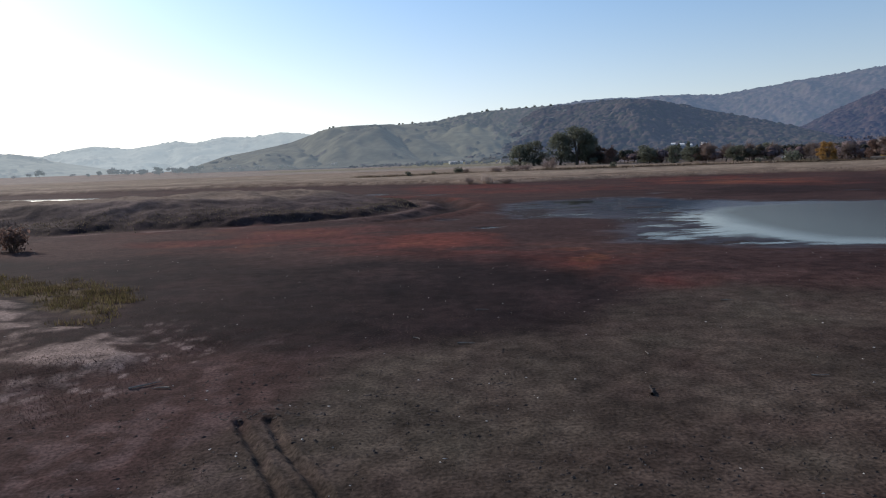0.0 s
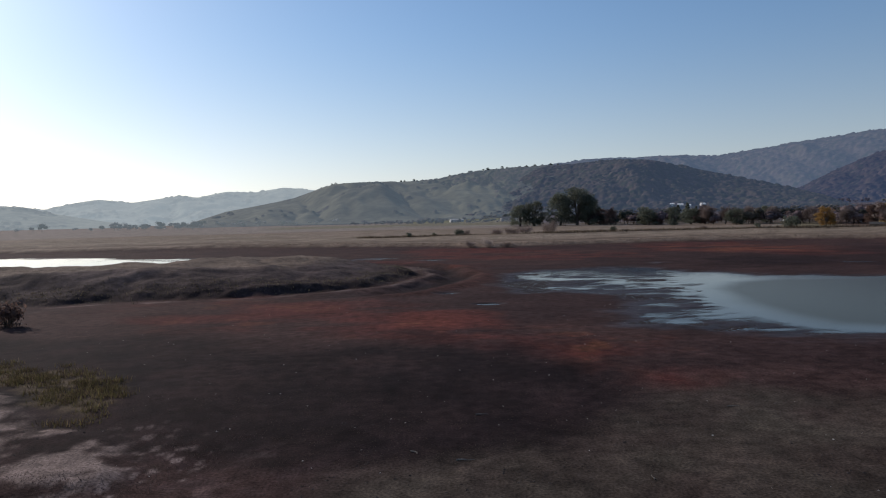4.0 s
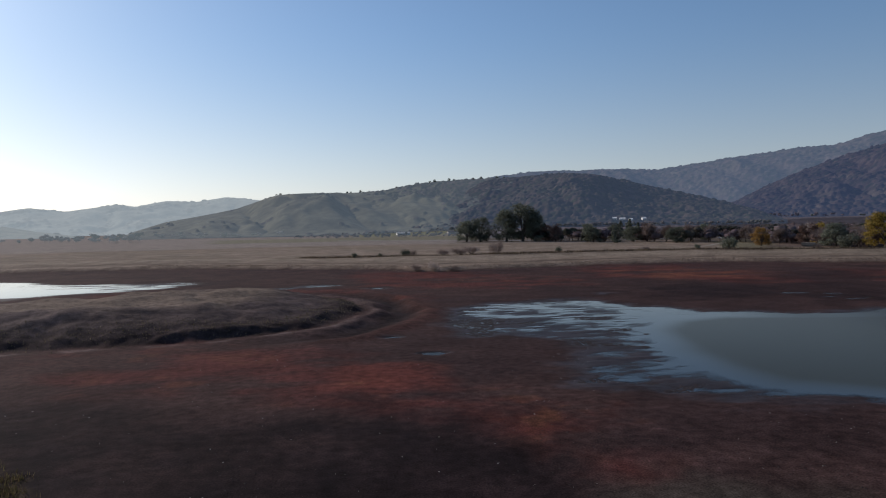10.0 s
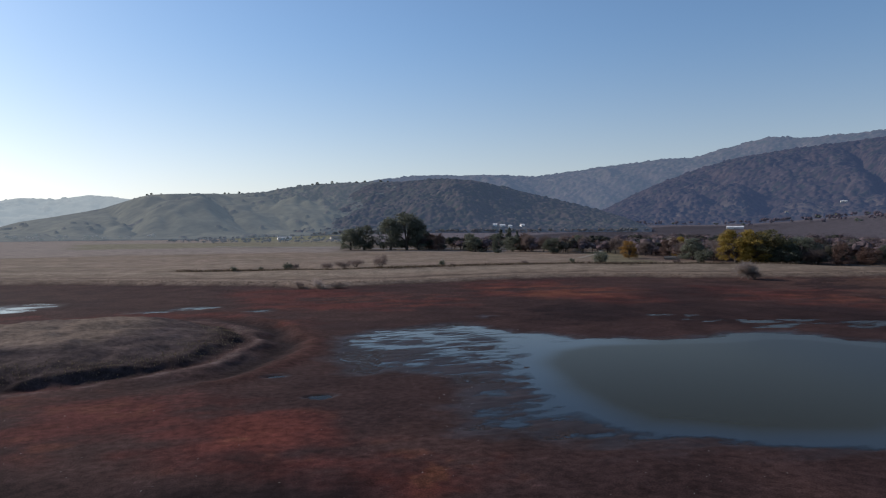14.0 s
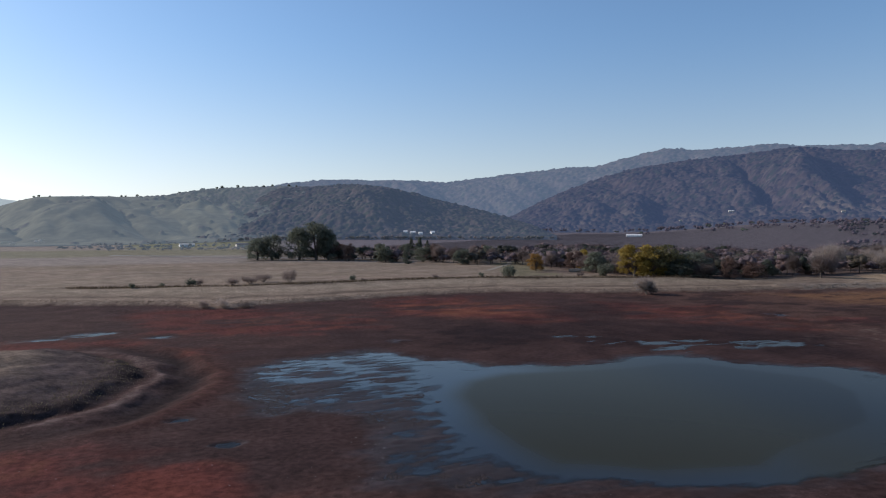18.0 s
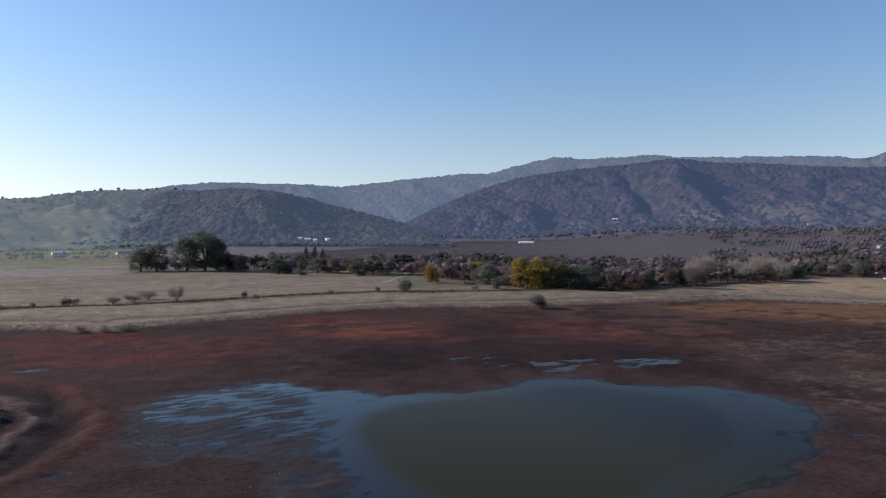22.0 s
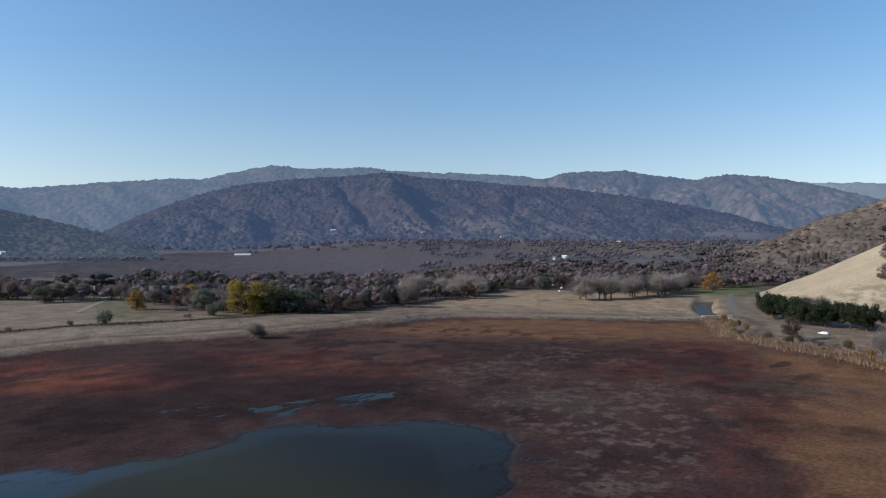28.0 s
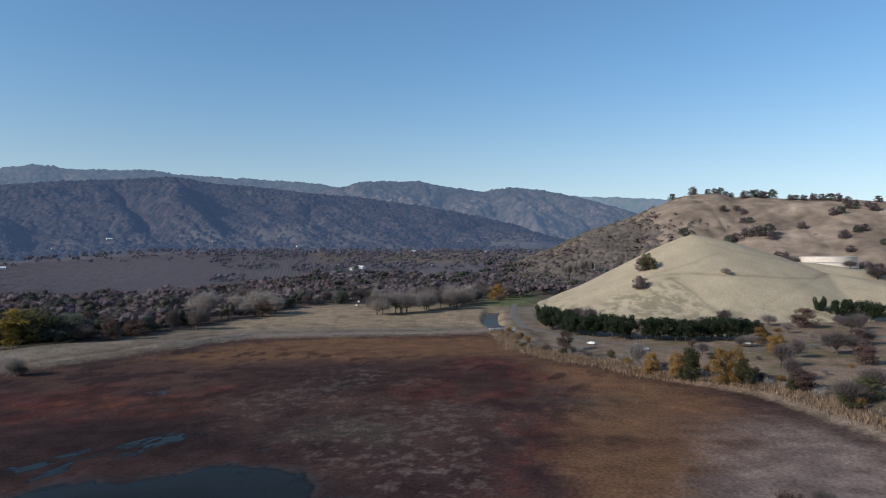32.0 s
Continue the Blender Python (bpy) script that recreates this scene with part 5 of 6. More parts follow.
def tufts(name, label, centres, n, spread, high, tones, seed, width=0.05):
    """Stalks of dry grass or reeds as one mesh."""
    r = np.random.default_rng(seed)
    c = np.asarray(centres, float)[r.integers(0, len(centres), n)]
    p = c[:, :2] + r.normal(0, 1, (n, 2)) * spread
    z = heights(p[:, 0], p[:, 1])
    h = r.uniform(*high, n)
    lean = r.normal(0, 0.28, (n, 2)) * h[:, None]
    a = r.uniform(0, math.tau, n)
    side = np.stack([np.cos(a), np.sin(a), 0 * a], 1) * (width * r.uniform(0.6, 1.6, n))[:, None]
    base = np.stack([p[:, 0], p[:, 1], z - 0.03], 1)
    tip = base + np.stack([lean[:, 0], lean[:, 1], h], 1)
    me = array_mesh(name, np.stack([base - side, base + side, tip], 1).reshape(-1, 3), np.arange(3 * n).reshape(-1, 3))
    tint(me, np.repeat(np.asarray(tones)[r.integers(0, len(tones), n)] * r.uniform(0.75, 1.25, (n, 1)), 3, 0))
    me.materials.append(wood_mat)
    return tagged(new(name, me), label, "grass", kind="stuff")


tufts("shore_reeds", "straw-coloured dry reeds along the shore", spread_line(SHORE, 2.0), 22000, 3.2, (0.5, 2.2), [(0.38, 0.26, 0.165), (0.32, 0.215, 0.14), (0.27, 0.18, 0.125), (0.20, 0.14, 0.10)], 91, 0.15)
far_edge = [(x + 1, y + 4) for x, y in spread_line([(-116, 336), (-72, 325), (-51, 315), (-11, 299), (4, 291), (9, 282), (21, 276), (33, 285), (52, 286), (78, 293), (106, 299), (131, 302), (152, 299), (170, 292), (190, 280), (215, 274), (240, 266), (262, 264), (285, 261), (305, 254), (325, 253)], 3.0)]
tufts("bank_grass", "dry straw grass along the far bank", far_edge, 9000, 3.0, (0.15, 0.5), [(0.23, 0.18, 0.14), (0.19, 0.15, 0.115), (0.15, 0.115, 0.095), (0.12, 0.088, 0.072)], 92, 0.13)
ditch = [(x + 8, y + 54) for x, y in spread_line([(-51, 315), (-11, 299), (52, 286), (106, 299), (152, 299), (190, 280), (240, 266), (285, 261)], 1.5)]
tufts("ditch_grass", "dark dry grass and scrub along a ditch", ditch, 9000, 2.2, (0.4, 1.5), [(0.10, 0.078, 0.055), (0.07, 0.052, 0.042), (0.15, 0.115, 0.075)], 90, 0.14)
spit_rng = np.random.default_rng(96)


def inside_of(poly, n, wobble=1.0):
    """Places strewn within an outline, denser towards its middle."""
    xs, ys = [p[0] for p in poly], [p[1] for p in poly]
    q = np.stack([spit_rng.uniform(min(xs), max(xs), n), spit_rng.uniform(min(ys), max(ys), n)], 1)
    return q[outline(q[:, 0], q[:, 1], poly) + wobble * fbm(q[:, 0], q[:, 1], 2.5, 97, 3) < 0]


tufts("spit_grass", "green and yellow weed on the muddy spit", inside_of(VERGE, 900, 3), 15000, 0.45, (0.12, 0.5), [(0.12, 0.098, 0.042), (0.095, 0.082, 0.038), (0.16, 0.12, 0.07), (0.07, 0.048, 0.036)], 93, 0.03)
tufts("spit_weed", "dark dry weed on pale mud", inside_of(WEED, 900, 6), 9000, 0.6, (0.03, 0.12), [(0.055, 0.034, 0.034), (0.08, 0.052, 0.048), (0.10, 0.075, 0.07)], 94, 0.025)
stub = np.stack([spit_rng.uniform(-26, 34, 4200), spit_rng.uniform(15, 52, 4200)], 1)
stub = stub[fbm(stub[:, 0], stub[:, 1], 6, 98, 4) > -0.12]
tufts("bed_stubble", "short dry stubble over the lake bed", stub, 42000, 0.35, (0.03, 0.10), [(0.085, 0.066, 0.05), (0.06, 0.045, 0.036), (0.11, 0.085, 0.062), (0.04, 0.028, 0.025)], 99, 0.016)
mound_edge = spread_line([(-150, 93), (-62, 114), (-28, 122), (-16, 130), (-9, 142), (-6, 156), (-9, 174)], 0.6)
tufts("mound_grass", "dry grass over the edge of the mound", [(x - 3, y + 3) for x, y in mound_edge], 9000, 3.0, (0.1, 0.35), [(0.12, 0.10, 0.07), (0.09, 0.075, 0.055), (0.16, 0.13, 0.085)], 95, 0.06)

# ---- buildings, vehicles and roads ----
white_mat = plain_material("white_paint", (0.78, 0.76, 0.72), 0.6, 2.0, (0.92, 1.05))
cream_mat = plain_material("cream_plaster", (0.66, 0.60, 0.52), 0.8, 2.0, (0.9, 1.05))
roof_mat = plain_material("grey_roof", (0.22, 0.20, 0.19), 0.8, 0.8, (0.8, 1.2))
glass_mat = plain_material("dark_glass", (0.03, 0.035, 0.04), 0.1, 1.0, (0.9, 1.1), 0, 0, 0.5)
tyre_mat = plain_material("tyre_rubber", (0.02, 0.02, 0.02), 0.85, 0.2, (0.9, 1.1))
concrete_mat = plain_material("pale_concrete", (0.42, 0.39, 0.35), 0.9, 0.7, (0.8, 1.15))
rust_mat = plain_material("rusty_rail", (0.16, 0.07, 0.045), 0.8, 0.3, (0.7, 1.2))
stone_mat = plain_material("riprap_stone", (0.235, 0.19, 0.155), 0.95, 0.4, (0.6, 1.3), 0, 0.25, 0.05)
wood_stick_mat = plain_material("weathered_wood", (0.20, 0.175, 0.15), 0.9, 0.15, (0.6, 1.3))
road_mat = plain_material("worn_asphalt", (0.15, 0.125, 0.105), 0.9, 1.5, (0.8, 1.2))


def part(name, bm, mat, parent, label=""):
    me = bpy.data.meshes.new(name)
    bm.to_mesh(me)
    bm.free()
    me.materials.append(mat)
    ob = new(name, me)
    ob.parent = parent
    return tagged(ob, label)


def block(x0, x1, y0, y1, z0, z1, bevel=0.0):
    bm = bmesh.new()
    bmesh.ops.create_cube(bm, size=1)
    bmesh.ops.scale(bm, vec=(x1 - x0, y1 - y0, z1 - z0), verts=bm.verts)
    bmesh.ops.translate(bm, vec=((x0 + x1) / 2, (y0 + y1) / 2, (z0 + z1) / 2), verts=bm.verts)
    if bevel:
        bmesh.ops.bevel(bm, geom=list(bm.edges), offset=bevel, segments=1, affect="EDGES")
    return bm


def gable(length, depth, z0, rise, over=0.5):
    """A pitched roof with a thickness, its ridge along x."""
    bm = bmesh.new()
    hx, hy, th = length / 2 + over, depth / 2 + over, 0.18
    rows = []
    for x in (-hx, hx):
        rows.append([bm.verts.new(p) for p in ((x, -hy, z0), (x, 0, z0 + rise), (x, hy, z0), (x, hy, z0 + th), (x, 0, z0 + rise + th), (x, -hy, z0 + th))])
    a, b = rows
    for i in range(6):
        j = (i + 1) % 6
        bm.faces.new((a[i], a[j], b[j], b[i]))
    for row in (a, b[::-1]):
        bm.faces.new((row[0], row[1], row[4], row[5]))
        bm.faces.new((row[1], row[2], row[3], row[4]))
    bmesh.ops.recalc_face_normals(bm, faces=bm.faces)
    return bm


def make_house(x, y, turn, length, depth, wall_h, rise, wall_mat, top_mat, label, name="house", category="house", doors=1, group="", z=None):
    root = new(name)
    bm = block(-length / 2, length / 2, -depth / 2, depth / 2, -0.6, wall_h)
    # the gable ends
    for s in (-1, 1):
        e = s * (length / 2 - 0.01)
        vs = [bm.verts.new(p) for p in ((e, -depth / 2, wall_h), (e, depth / 2, wall_h), (e, 0, wall_h + rise))]
        bm.faces.new(vs)
    part("wall", bm, wall_mat, root)
    part("roof", gable(length, depth, wall_h, rise), top_mat, root)
    n = max(2, round(length / 4))
    for side in (-1, 1):
        for i in range(n):
            u = -length / 2 + (i + 0.5) * length / n
            w = 0.7
            if side < 0 and i < doors:
                part("door", block(u - 0.5, u + 0.5, side * depth / 2 - 0.06, side * depth / 2 + 0.06, 0, 2.05), roof_mat, root)
                continue
            win = part("window", block(u - w - 0.1, u + w + 0.1, side * depth / 2 - 0.06, side * depth / 2 + 0.06, 0.85, 2.15), white_mat, root)
            part("pane", block(u - w, u + w, side * depth / 2 - 0.09, side * depth / 2 + 0.09, 0.95, 2.05), glass_mat, win)
    z = (height_at(x, y) if z is None else z)
    root.matrix_basis = pose(x, y, z, 0, 0, turn)
    return tagged(root, label, category, group)


make_house(974, 1263, -35, 34, 14, 3, 2.4, white_mat, white_mat, "long white barn standing in a bare vineyard", "barn", "barn")
for i, (x, y, n) in enumerate(((478, 1401, 8), (493, 1396, 11), (508, 1389, 7), (533, 1381, 8))):
    make_house(x, y, -20 + 6 * i, n, 11, 4, 2.4, white_mat, white_mat, "white farm building below a wooded hill", group="white farm buildings", z=drop(x, y))
for x, y, n, k, t in ((640, 1540, 18, roof_mat, -20), (120, 1180, 30, roof_mat, 10), (150, 1175, 16, white_mat, 8), (1235, 600, 22, white_mat, 60), (1195, 600, 14, roof_mat, 60), (700, 380, 15, roof_mat, 50), (790, 420, 16, cream_mat, 40),
                      (880, 440, 16, roof_mat, 70), (640, 420, 14, cream_mat, 30), (320, 470, 14, roof_mat, 15), (338, 462, 10, white_mat, 15), (372, 455, 12, cream_mat, 40), (30, 1230, 24, cream_mat, 10)):
    make_house(x, y, t, n, 9, 3.2, 2.2, cream_mat if k is roof_mat else white_mat, k, "single-storey house with a pitched roof among trees", group="houses of the valley", z=height_at(x, y))
for deg, d, n in ((44.9, 2240, 16), (52.4, 2080, 10), (59, 2050, 10), (68.5, 2000, 16), (74.4, 1900, 18), (41.2, 2100, 8), (62.5, 1900, 9)):
    x, y = at_bearing(deg, d)
    make_house(x, y, -deg + 10, n, 8, 2.8, 2.0, cream_mat, white_mat if n > 15 else roof_mat, "pale house at the foot of wooded mountains", group="houses at the mountain foot", z=drop(x, y))


tank_mat = plain_material("tank_paint", (0.66, 0.55, 0.46), 0.8, 3.0, (0.88, 1.06))


def water_tank(x, y, z, radius, high):
    root = new("water_tank")
    for nm, r0, r1, z0, z1, mat, seg in (("shell", radius, radius, -3, high, tank_mat, 48), ("roof", radius + 0.4, radius * 0.25, high, high + 0.7, tank_mat, 48)):
        bm = bmesh.new()
        bmesh.ops.create_cone(bm, cap_ends=True, segments=seg, radius1=r0, radius2=r1, depth=z1 - z0)
        bmesh.ops.translate(bm, vec=(0, 0, (z0 + z1) / 2), verts=bm.verts)
        part(nm, bm, mat, root)
    ladder = part("ladder", block(-0.35, 0.35, -radius - 0.25, -radius - 0.05, 0, high), concrete_mat, root)
    for i in range(20):
        part("rung", block(-0.4, 0.4, -radius - 0.32, -radius - 0.24, 0.5 + i * high / 21, 0.56 + i * high / 21), concrete_mat, ladder)
    root.matrix_basis = pose(x, y, z, 0, 0, 40)
    return tagged(root, "large cream-painted round water tank on a hill", "water tank")


water_tank(772, -143, 33.2, 26, 9.4)
water_tank(831, -153, 38.0, 28, 10.5)


def make_car(x, y, turn, paint, label, van=False):
    root = new("car")
    top = 2.0 if van else 1.42
    bm = bmesh.new()
    side = ((-2.2, 0.35), (2.2, 0.35), (2.25, 0.75), (1.3, 0.95), (0.6, top), (-1.6 if not van else -2.15, top), (-2.2, 0.95))
    rows = [[bm.verts.new((u, s * 0.88 * (0.86 if h > 1.1 else 1), h)) for u, h in side] for s in (-1, 1)]
    for i in range(len(side)):
        j = (i + 1) % len(side)
        bm.faces.new((rows[0][i], rows[0][j], rows[1][j], rows[1][i]))
    bm.faces.new(rows[0][::-1]), bm.faces.new(rows[1])
    bmesh.ops.recalc_face_normals(bm, faces=bm.faces)
    part("body", bm, paint, root)
    for s in (-1, 1):
        part("side_window", block(-1.3, 0.7, s * 0.80 - 0.03, s * 0.80 + 0.03, 1.0, top - 0.12), glass_mat, root)
    part("windscreen", block(0.78, 1.0, -0.66, 0.66, 1.02, 1.30), glass_mat, root)
    for u in (-1.35, 1.4):
        for s in (-1, 1):
            bm = bmesh.new()
            bmesh.ops.create_cone(bm, cap_ends=True, segments=14, radius1=0.33, radius2=0.33, depth=0.22)
            bmesh.ops.rotate(bm, verts=bm.verts, cent=(0, 0, 0), matrix=Matrix.Rotation(math.pi / 2, 3, "X"))
            bmesh.ops.translate(bm, vec=(u, s * 0.80, 0.33), verts=bm.verts)
            wheel = part("wheel", bm, tyre_mat, root)
            part("rim", block(u - 0.16, u + 0.16, s * 0.92 - 0.02, s * 0.92 + 0.02, 0.17, 0.49), concrete_mat, wheel)
    root.matrix_basis = pose(x, y, height_at(x, y) + 0.08, 0, 0, turn)
    return tagged(root, label, "car", "parked cars")


silver = plain_material("silver_paint", (0.45, 0.46, 0.47), 0.3, 2, (0.95, 1.05), 0.4)
dark_paint = plain_material("dark_paint", (0.05, 0.055, 0.065), 0.3, 2, (0.95, 1.05))
for x, y, t, p, w in ((606, 299, 20, white_mat, "white van parked at the edge of a meadow"), (568, 283, 30, white_mat, "white car parked on dry grass"), (369, 46, 70, white_mat, "white car on the shore road"), (355, 18, 85, silver, "silver car on the shore road"), (397, -33, 100, white_mat, "white car by the pine trees"),
                      (640, 335, 10, dark_paint, "dark car parked under bare trees"), (632, 340, 10, silver, "silver car parked under bare trees"), (650, 330, 10, white_mat, "white car parked under bare trees"), (316, 614, 60, white_mat, "white van beside a farm track"), (322, 606, 60, white_mat, "white car beside a farm track"), (312, 622, 60, silver, "silver car beside a farm track")):
    make_car(x, y, t, p, w, "van" in w)


def ribbon(name, label, line, width, mat, lift=0.12, z=None):
    """A road that follows the ground."""
    pts = spread_line(line, 5.0) + [line[-1]]
    px, py = np.array([p[0] for p in pts], float), np.array([p[1] for p in pts], float)
    for _ in range(4):
        px[1:-1] = (px[:-2] + 2 * px[1:-1] + px[2:]) / 4
        py[1:-1] = (py[:-2] + 2 * py[1:-1] + py[2:]) / 4
    dx, dy = np.gradient(px), np.gradient(py)
    n = np.hypot(dx, dy)
    ox, oy = -dy / n, dx / n
    rows = []
    for u in (-0.5, -0.25, 0, 0.25, 0.5):
        qx, qy = px + ox * u * width, py + oy * u * width
        rows.append(np.stack([qx, qy, heights(qx, qy) + lift + 0.05 * (1 - 4 * u * u)], 1))
    me = grid_mesh(name, np.stack(rows, 1).reshape(-1, 3), len(pts), 5)
    me.materials.append(mat)
    return tagged(new(name, me), label, "road", kind="structure")


ribbon("road_shore", "narrow worn asphalt road along the shore", ROAD, 4.6, road_mat)
ribbon("road_valley", "straight grey road across the plain", [at_bearing(b, d) for b, d in ((-4, 860), (4, 760), (10, 705), (18, 690), (26, 715), (32, 760))], 9, plain_material("pale_road", (0.24, 0.23, 0.22), 0.8, 2, (0.85, 1.1)), 0.3)
ribbon("road_farm", "pale farm track over the fields", [(205, 430), (235, 470), (262, 505), (290, 560), (330, 640)], 4, plain_material("farm_dust", (0.24, 0.20, 0.15), 0.95, 1, (0.8, 1.1)))


# the dam: stones along its face, and the outlet with its footbridge
def stone_mesh(seed):
    r = np.random.default_rng(seed)
    bm = bmesh.new()
    bmesh.ops.create_icosphere(bm, subdivisions=1, radius=0.5)
    for v in bm.verts:
        v.co = Vector((v.co.x * 1.2, v.co.y, v.co.z * 0.75)) * float(r.uniform(0.75, 1.2))
    me = bpy.data.meshes.new("stone")
    bm.to_mesh(me)
    bm.free()
    me.materials.append(stone_mat)
    return me


STONES = [stone_mesh(i) for i in range(5)]
dam = new("dam")
tagged(dam, "low stone-faced dam with a row of pale riprap", "dam", kind="structure")
dam_line = spread_line([(338, 250), (352, 240), (362, 218), (379, 188), (395, 156), (424, 112)], 0.62)
stone_rng = np.random.default_rng(33)
for x, y in dam_line[::1][:300]:
    u, w = stone_rng.uniform(-2.2, 3.2), stone_rng.uniform(0.5, 1.2)
    qx, qy = x + 0.86 * u, y + 0.5 * u
    ob = new("stone", STONES[stone_rng.integers(0, 5)])
    ob.parent = dam
    ob.matrix_basis = pose(qx, qy, height_at(qx, qy) + 0.1 * w, stone_rng.uniform(0, 360), 0, stone_rng.uniform(0, 360)) @ Matrix.Scale(w, 4)


def rubble(name, label, px, py, size, mat, seed, flat=0.6, level=None):
    """Lumps that nobody could count, as one mesh."""
    r = np.random.default_rng(seed)
    base = np.array([(1, 0, 0), (-1, 0, 0), (0, 1, 0), (0, -1, 0), (0, 0, 1), (0, 0, -1)], float)
    tris = np.array([(0, 2, 4), (2, 1, 4), (1, 3, 4), (3, 0, 4), (2, 0, 5), (1, 2, 5), (3, 1, 5), (0, 3, 5)])
    n = len(px)
    s = r.uniform(*size, n)
    a = r.uniform(0, math.tau, n)
    v = base[None] * r.uniform(0.6, 1.3, (n, 6, 1)) * s[:, None, None]
    v[:, :, 2] *= flat
    c, q = np.cos(a)[:, None], np.sin(a)[:, None]
    x, y = v[:, :, 0] * c * 1.5 - v[:, :, 1] * q, v[:, :, 0] * q * 1.5 + v[:, :, 1] * c
    z = heights(px, py) if level is None else np.full(n, level)
    v = np.stack([x + px[:, None], y + py[:, None], v[:, :, 2] + z[:, None]], -1)
    f = (tris[None] + 6 * np.arange(n)[:, None, None]).reshape(-1, 3)
    me = array_mesh(name, v.reshape(-1, 3), f)
    me.materials.append(mat)
    return tagged(new(name, me), label, "rubble", kind="stuff")


r = np.random.default_rng(44)
k = np.asarray(spread_line([(300, 257), (325, 256), (345, 246), (362, 218), (379, 188), (395, 156), (426, 110)], 1.0))
k = k[r.integers(0, len(k), 3800)]
u = r.uniform(-2, 7, len(k))
rubble("riprap", "loose pale stones on the face of the dam", k[:, 0] + 0.86 * u + r.normal(0, 0.6, len(k)), k[:, 1] + 0.5 * u + r.normal(0, 0.6, len(k)), (0.25, 0.6), stone_mat, 45)
clod_mat = plain_material("mud_clod", (0.035, 0.026, 0.022), 0.95, 0.1, (0.7, 1.3))
shell_mat = plain_material("bleached_bits", (0.45, 0.42, 0.38), 0.8, 0.1, (0.8, 1.1))
d, b = 16 + 60 * r.random(6000) ** 1.5, np.radians(r.uniform(-40, 62, 6000))
px, py = d * np.sin(b), d * np.cos(b)
keep = fbm(px, py, 5, 401, 4) > 0.1
wet_mud_mat = plain_material("wet_mud", (0.040, 0.028, 0.025), 0.7, 0.6, (0.6, 1.4), 0, 0, 0.1)
q = np.stack([r.uniform(12, 62, 60000), r.uniform(70, 170, 60000)], 1)
rim_way = outline(q[:, 0], q[:, 1], POND)
banks = fbm(q[:, 0] * 0.6, q[:, 1], 9, 403, 4) + 0.45 * fbm(q[:, 0] * 0.5, q[:, 1], 2.2, 404, 2) + 0.6 * smooth(-7, 1, rim_way) + 0.5 * patch(q[:, 0], q[:, 1], MUD, 4, 5, 6) - 1.0 * smooth(40, 56, q[:, 0])
q = q[(rim_way < 2) & (outline(q[:, 0], q[:, 1], DEEP) > 1) & (banks > 0.38)]
rubble("mud_crumbs", "crumbs of wet mud that stand out of the shallows", q[:, 0], q[:, 1], (0.07, 0.30), wet_mud_mat, 49, 0.18, -0.165)
lx, ly = r.uniform(-10, 3, 500), r.uniform(26.5, 32.5, 500)
lump_at = fbm(lx * 0.5, ly * 1.6, 1.6, 405, 3) > 0.30
rubble("mud_lumps", "dark trodden lumps of dried mud", lx[lump_at], ly[lump_at], (0.05, 0.13), clod_mat, 50, 0.35)
rubble("mud_clods", "dark dried mud clods on the lake bed", px[keep], py[keep], (0.025, 0.085), clod_mat, 46)
d, b = 18 + 90 * r.random(420), np.radians(r.uniform(-38, 70, 420))
rim = np.asarray(spread_line(POND[:9] + POND[-6:-1], 0.5))
rim = rim[r.integers(0, len(rim), 200)] + r.normal(0, 1.8, (200, 2))
rim = rim[(outline(rim[:, 0], rim[:, 1], POND) > -2.5)]
rubble("foam_flecks", "small white flecks of dried foam along the water", rim[:, 0], rim[:, 1], (0.04, 0.10), shell_mat, 48, 0.4)
rubble("bleached_bits", "small bleached shells and stones on dry mud", d * np.sin(b), d * np.cos(b), (0.02, 0.06), shell_mat, 47)


def stick(x, y, length, turn, rad=0.05, dark=False):
    """A crooked branch that lies on the mud."""
    r = np.random.default_rng(int(abs(x * 13 + y * 7)))
    v, f = [], []
    p, a = np.array((-length / 2, 0, rad)), 0.0
    for i in range(6):
        q = p + np.array((length / 6 * math.cos(a), length / 6 * math.sin(a), 0))
        tube(v, f, p, q, rad * (1 - i * 0.12), rad * (1 - (i + 1) * 0.12), 6)
        p, a = q, a + r.normal(0, 0.3)
    me = array_mesh("driftwood", v, f, True)
    me.materials.append(clod_mat if dark else wood_stick_mat)
    ob = new("driftwood", me)
    ob.matrix_basis = pose(x, y, height_at(x, y) + 0.01, 0, 0, turn)
    return tagged(ob, "dark sodden branch lying on mud" if dark else "weathered grey branch lying on dark mud", "driftwood", "driftwood on the lake bed")


for x, y, n, t, q in ((2.6, 45.5, 0.9, 20, 0.05), (8.9, 28.3, 1.2, 70, 0.08), (16.9, 29.6, 0.8, -20, 0.04), (-14.2, 31.2, 1.5, 35, 0.06), (-13.3, 31.0, 0.9, 150, 0.05), (19.5, 46, 0.8, 5, 0.04), (1.2, 37.2, 1.0, 10, 0.05), (10.5, 34, 0.6, 60, 0.03), (-1.5, 38.5, 0.7, -15, 0.04)):
    stick(x, y, n, t, q, q > 0.07)


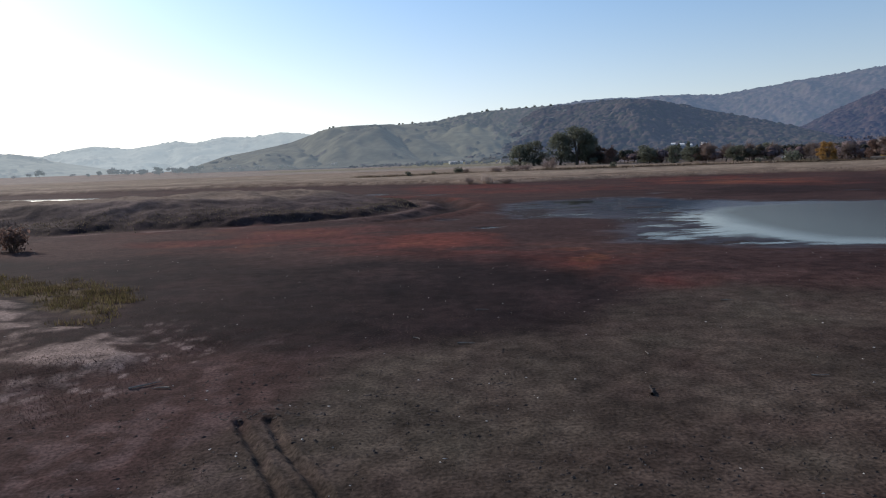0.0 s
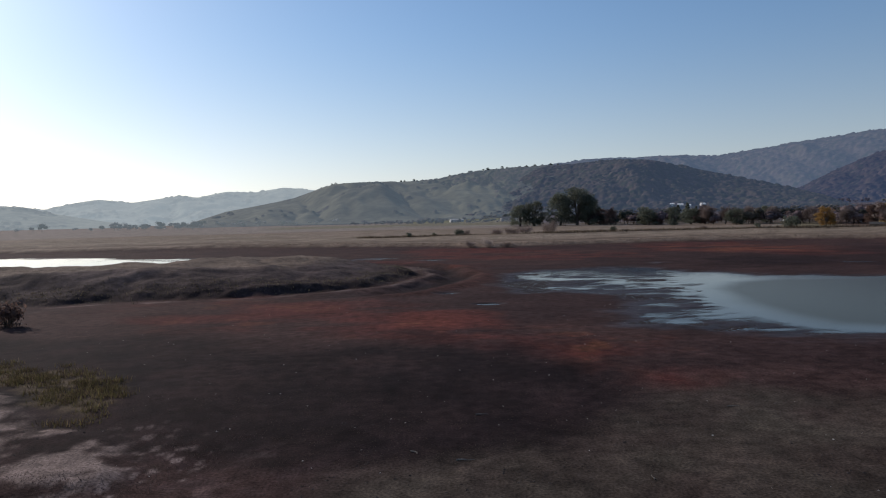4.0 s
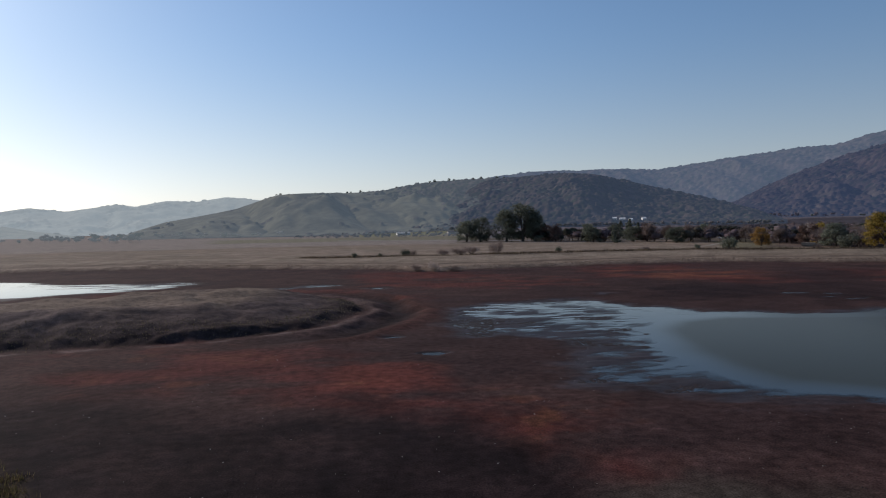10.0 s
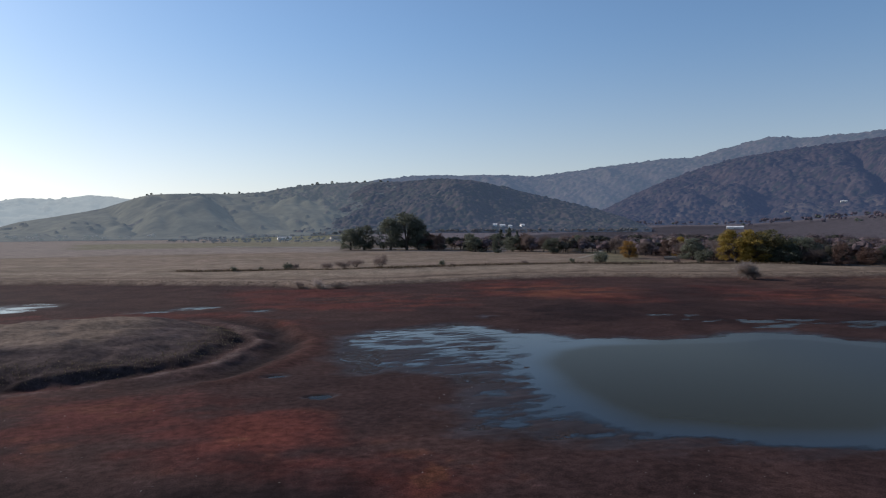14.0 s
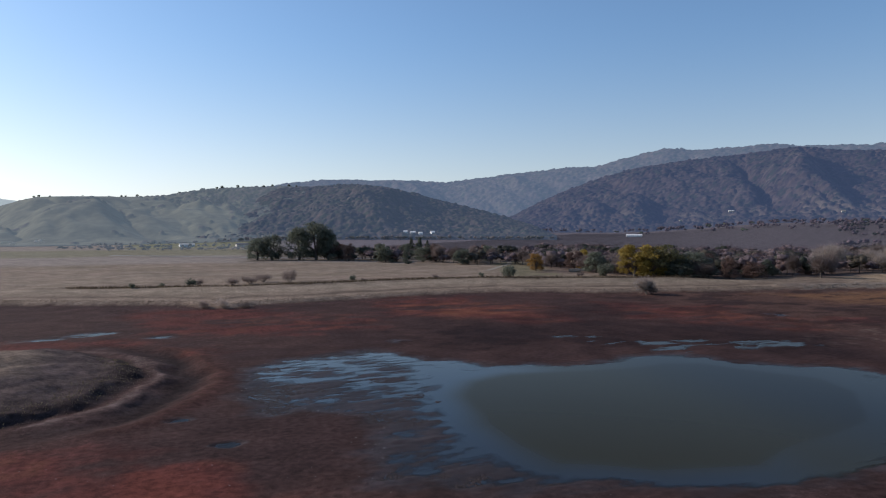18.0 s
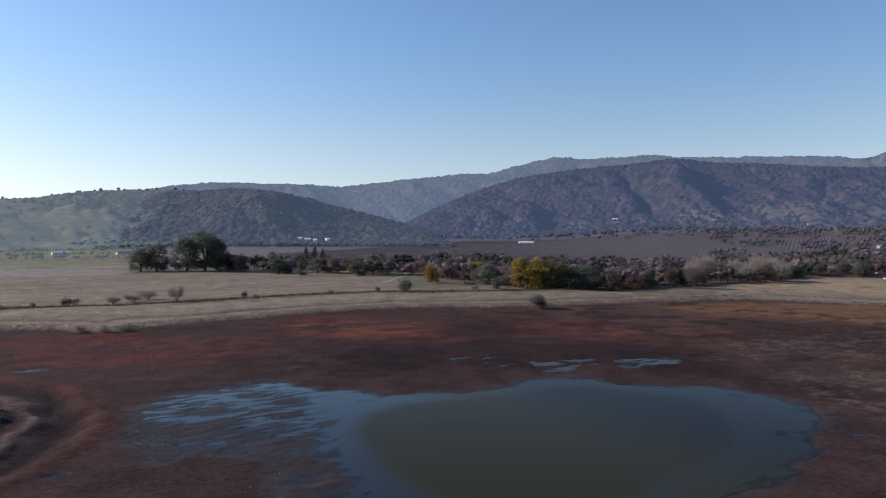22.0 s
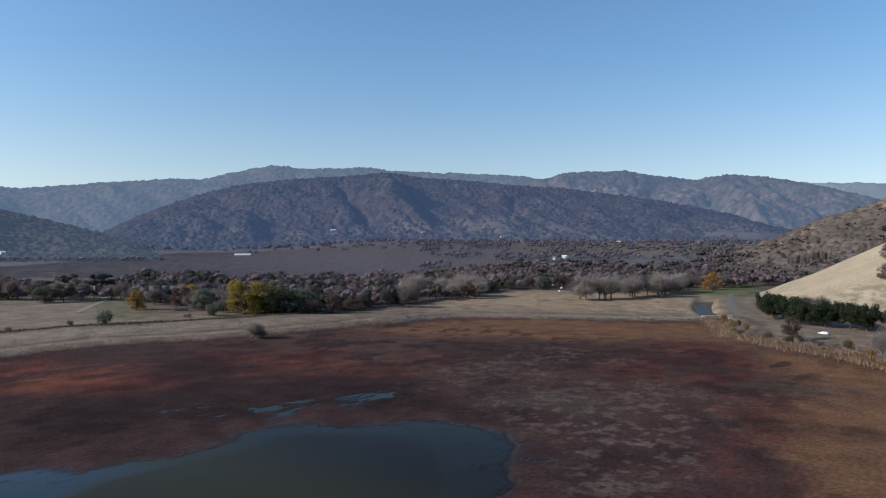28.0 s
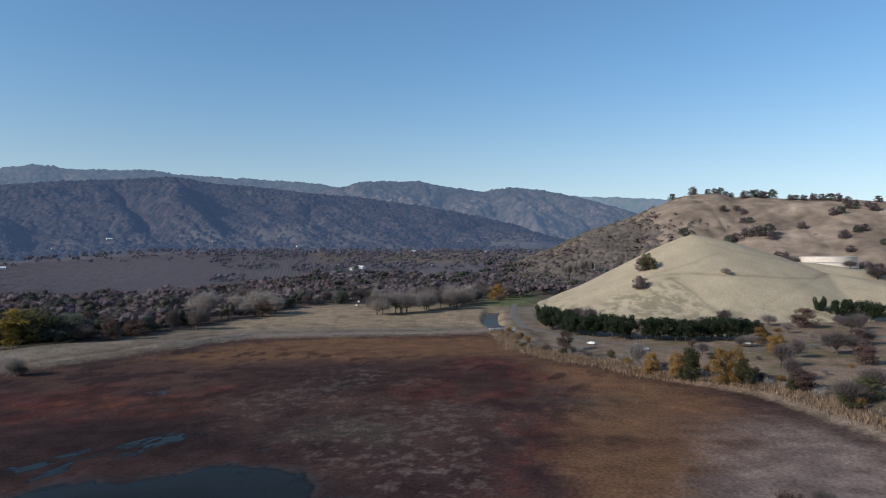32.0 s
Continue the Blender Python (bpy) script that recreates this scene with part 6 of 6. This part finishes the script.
def footbridge():
    root = new("footbridge")
    part("deck", block(-9, 9, -0.9, 0.9, -0.25, 0, 0.04), concrete_mat, root)
    for s in (-1, 1):
        rail = part("railing", block(-9, 9, s * 0.85 - 0.04, s * 0.85 + 0.04, 1.0, 1.1), rust_mat, root)
        for i in range(10):
            part("post", block(-9 + 2 * i - 0.05, -9 + 2 * i + 0.05, s * 0.85 - 0.05, s * 0.85 + 0.05, 0, 1.0), rust_mat, rail)
    for u in (-8, 8):
        part("abutment", block(u - 1, u + 1, -1.3, 1.3, -2.6, -0.25), concrete_mat, root)
    root.matrix_basis = pose(434, 111, 2.9, 0, 0, -55)
    return tagged(root, "low footbridge with rusty railings over the outlet", "bridge")


footbridge()
me = array_mesh("water_outlet", [(425, 100, 1.0), (560, 136, 1.0), (570, 165, 1.0), (430, 126, 1.0)], [(0, 1, 2, 3)])
tint(me, np.tile(CLEAR, (4, 1)))
deepen(me, np.ones(4))
me.materials.append(bright_water_mat)
tagged(new("water_outlet", me), "blue channel of still water below the dam", "water", kind="structure")


# ---- the yard behind the bank, the vineyard and its rows ----
for x, y, n, t in ((320, 513, 6, 20), (317, 470, 5, -10), (330, 641, 17, 25), (338, 520, 4, 40)):
    make_house(x, y, t, n, 3.2, 2.2, 0.7, white_mat, white_mat, "small white shed in a farmyard", "shed", "shed", 1, "white sheds of the yard")


def wood_pile(x, y, turn, seed):
    """Logs heaped in three layers."""
    r = np.random.default_rng(seed)
    root = new("wood_pile")
    for layer, n in enumerate((6, 5, 3)):
        for i in range(n):
            v, f = [], []
            u, w = (i - n / 2) * 0.95 + r.normal(0, 0.1), 0.35 + layer * 0.75
            a, b = (-r.uniform(3, 4.2), u, w), (r.uniform(3, 4.2), u + r.normal(0, 0.25), w + r.normal(0, 0.08))
            rad = r.uniform(0.32, 0.46)
            tube(v, f, a, b, rad, rad * 0.85, 8)
            mesh_part("log", array_mesh("log", v, f, True), wood_stick_mat, root)
    root.matrix_basis = pose(x, y, height_at(x, y), 0, 0, turn)
    return tagged(root, "heap of weathered logs in a farmyard", "wood pile")


wood_pile(253, 394, -30, 3)
wood_pile(268, 402, -40, 4)


def vine_rows():
    """Long low rows of bare vines that climb towards the mountains."""
    r = np.random.default_rng(21)
    turn = radians(59)
    c, s = math.cos(turn), math.sin(turn)
    verts, faces, tones = [], [], []
    for i in range(-120, 120):
        across = i * 6.5
        run = np.arange(500, 1860, 8.0)
        x, y = run * s + across * c, run * c - across * s
        b, d = np.degrees(np.arctan2(x, y)), np.hypot(x, y)
        keep = (b > 17) & (b < 68) & (d > np.interp(b, (17, 30, 45, 56, 62, 68), (1000, 930, 870, 1060, 1180, 1250))) & (d < np.interp(b, (17, 24, 30, 68), (1300, 1350, 1800, 1800)))
        x, y = x[keep], y[keep]
        if len(x) < 4:
            continue
        z = heights(x, y)
        h = 0.5 + 0.15 * r.normal(size=len(x))
        k = len(verts)
        for q in range(len(x)):
            for e, up in ((-1.6, 0), (0, 1), (1.6, 0)):
                verts.append((x[q] + e * c, y[q] - e * s, z[q] - 0.1 + up * h[q]))
        m = np.arange(len(x) - 1) * 3 + k
        faces += [(a + o, a + o + 1, a + o + 4, a + o + 3) for a in m for o in (0, 1)]
        tones += [np.array((0.132, 0.113, 0.118)) * r.uniform(0.9, 1.1)] * (3 * len(x))
    me = array_mesh("vineyard_rows", verts, faces, True)
    tint(me, np.array(tones))
    me.materials.append(wood_mat)
    return tagged(new("vineyard_rows", me), "long rows of leafless purple-brown vines", "vineyard", kind="stuff")


vine_rows()
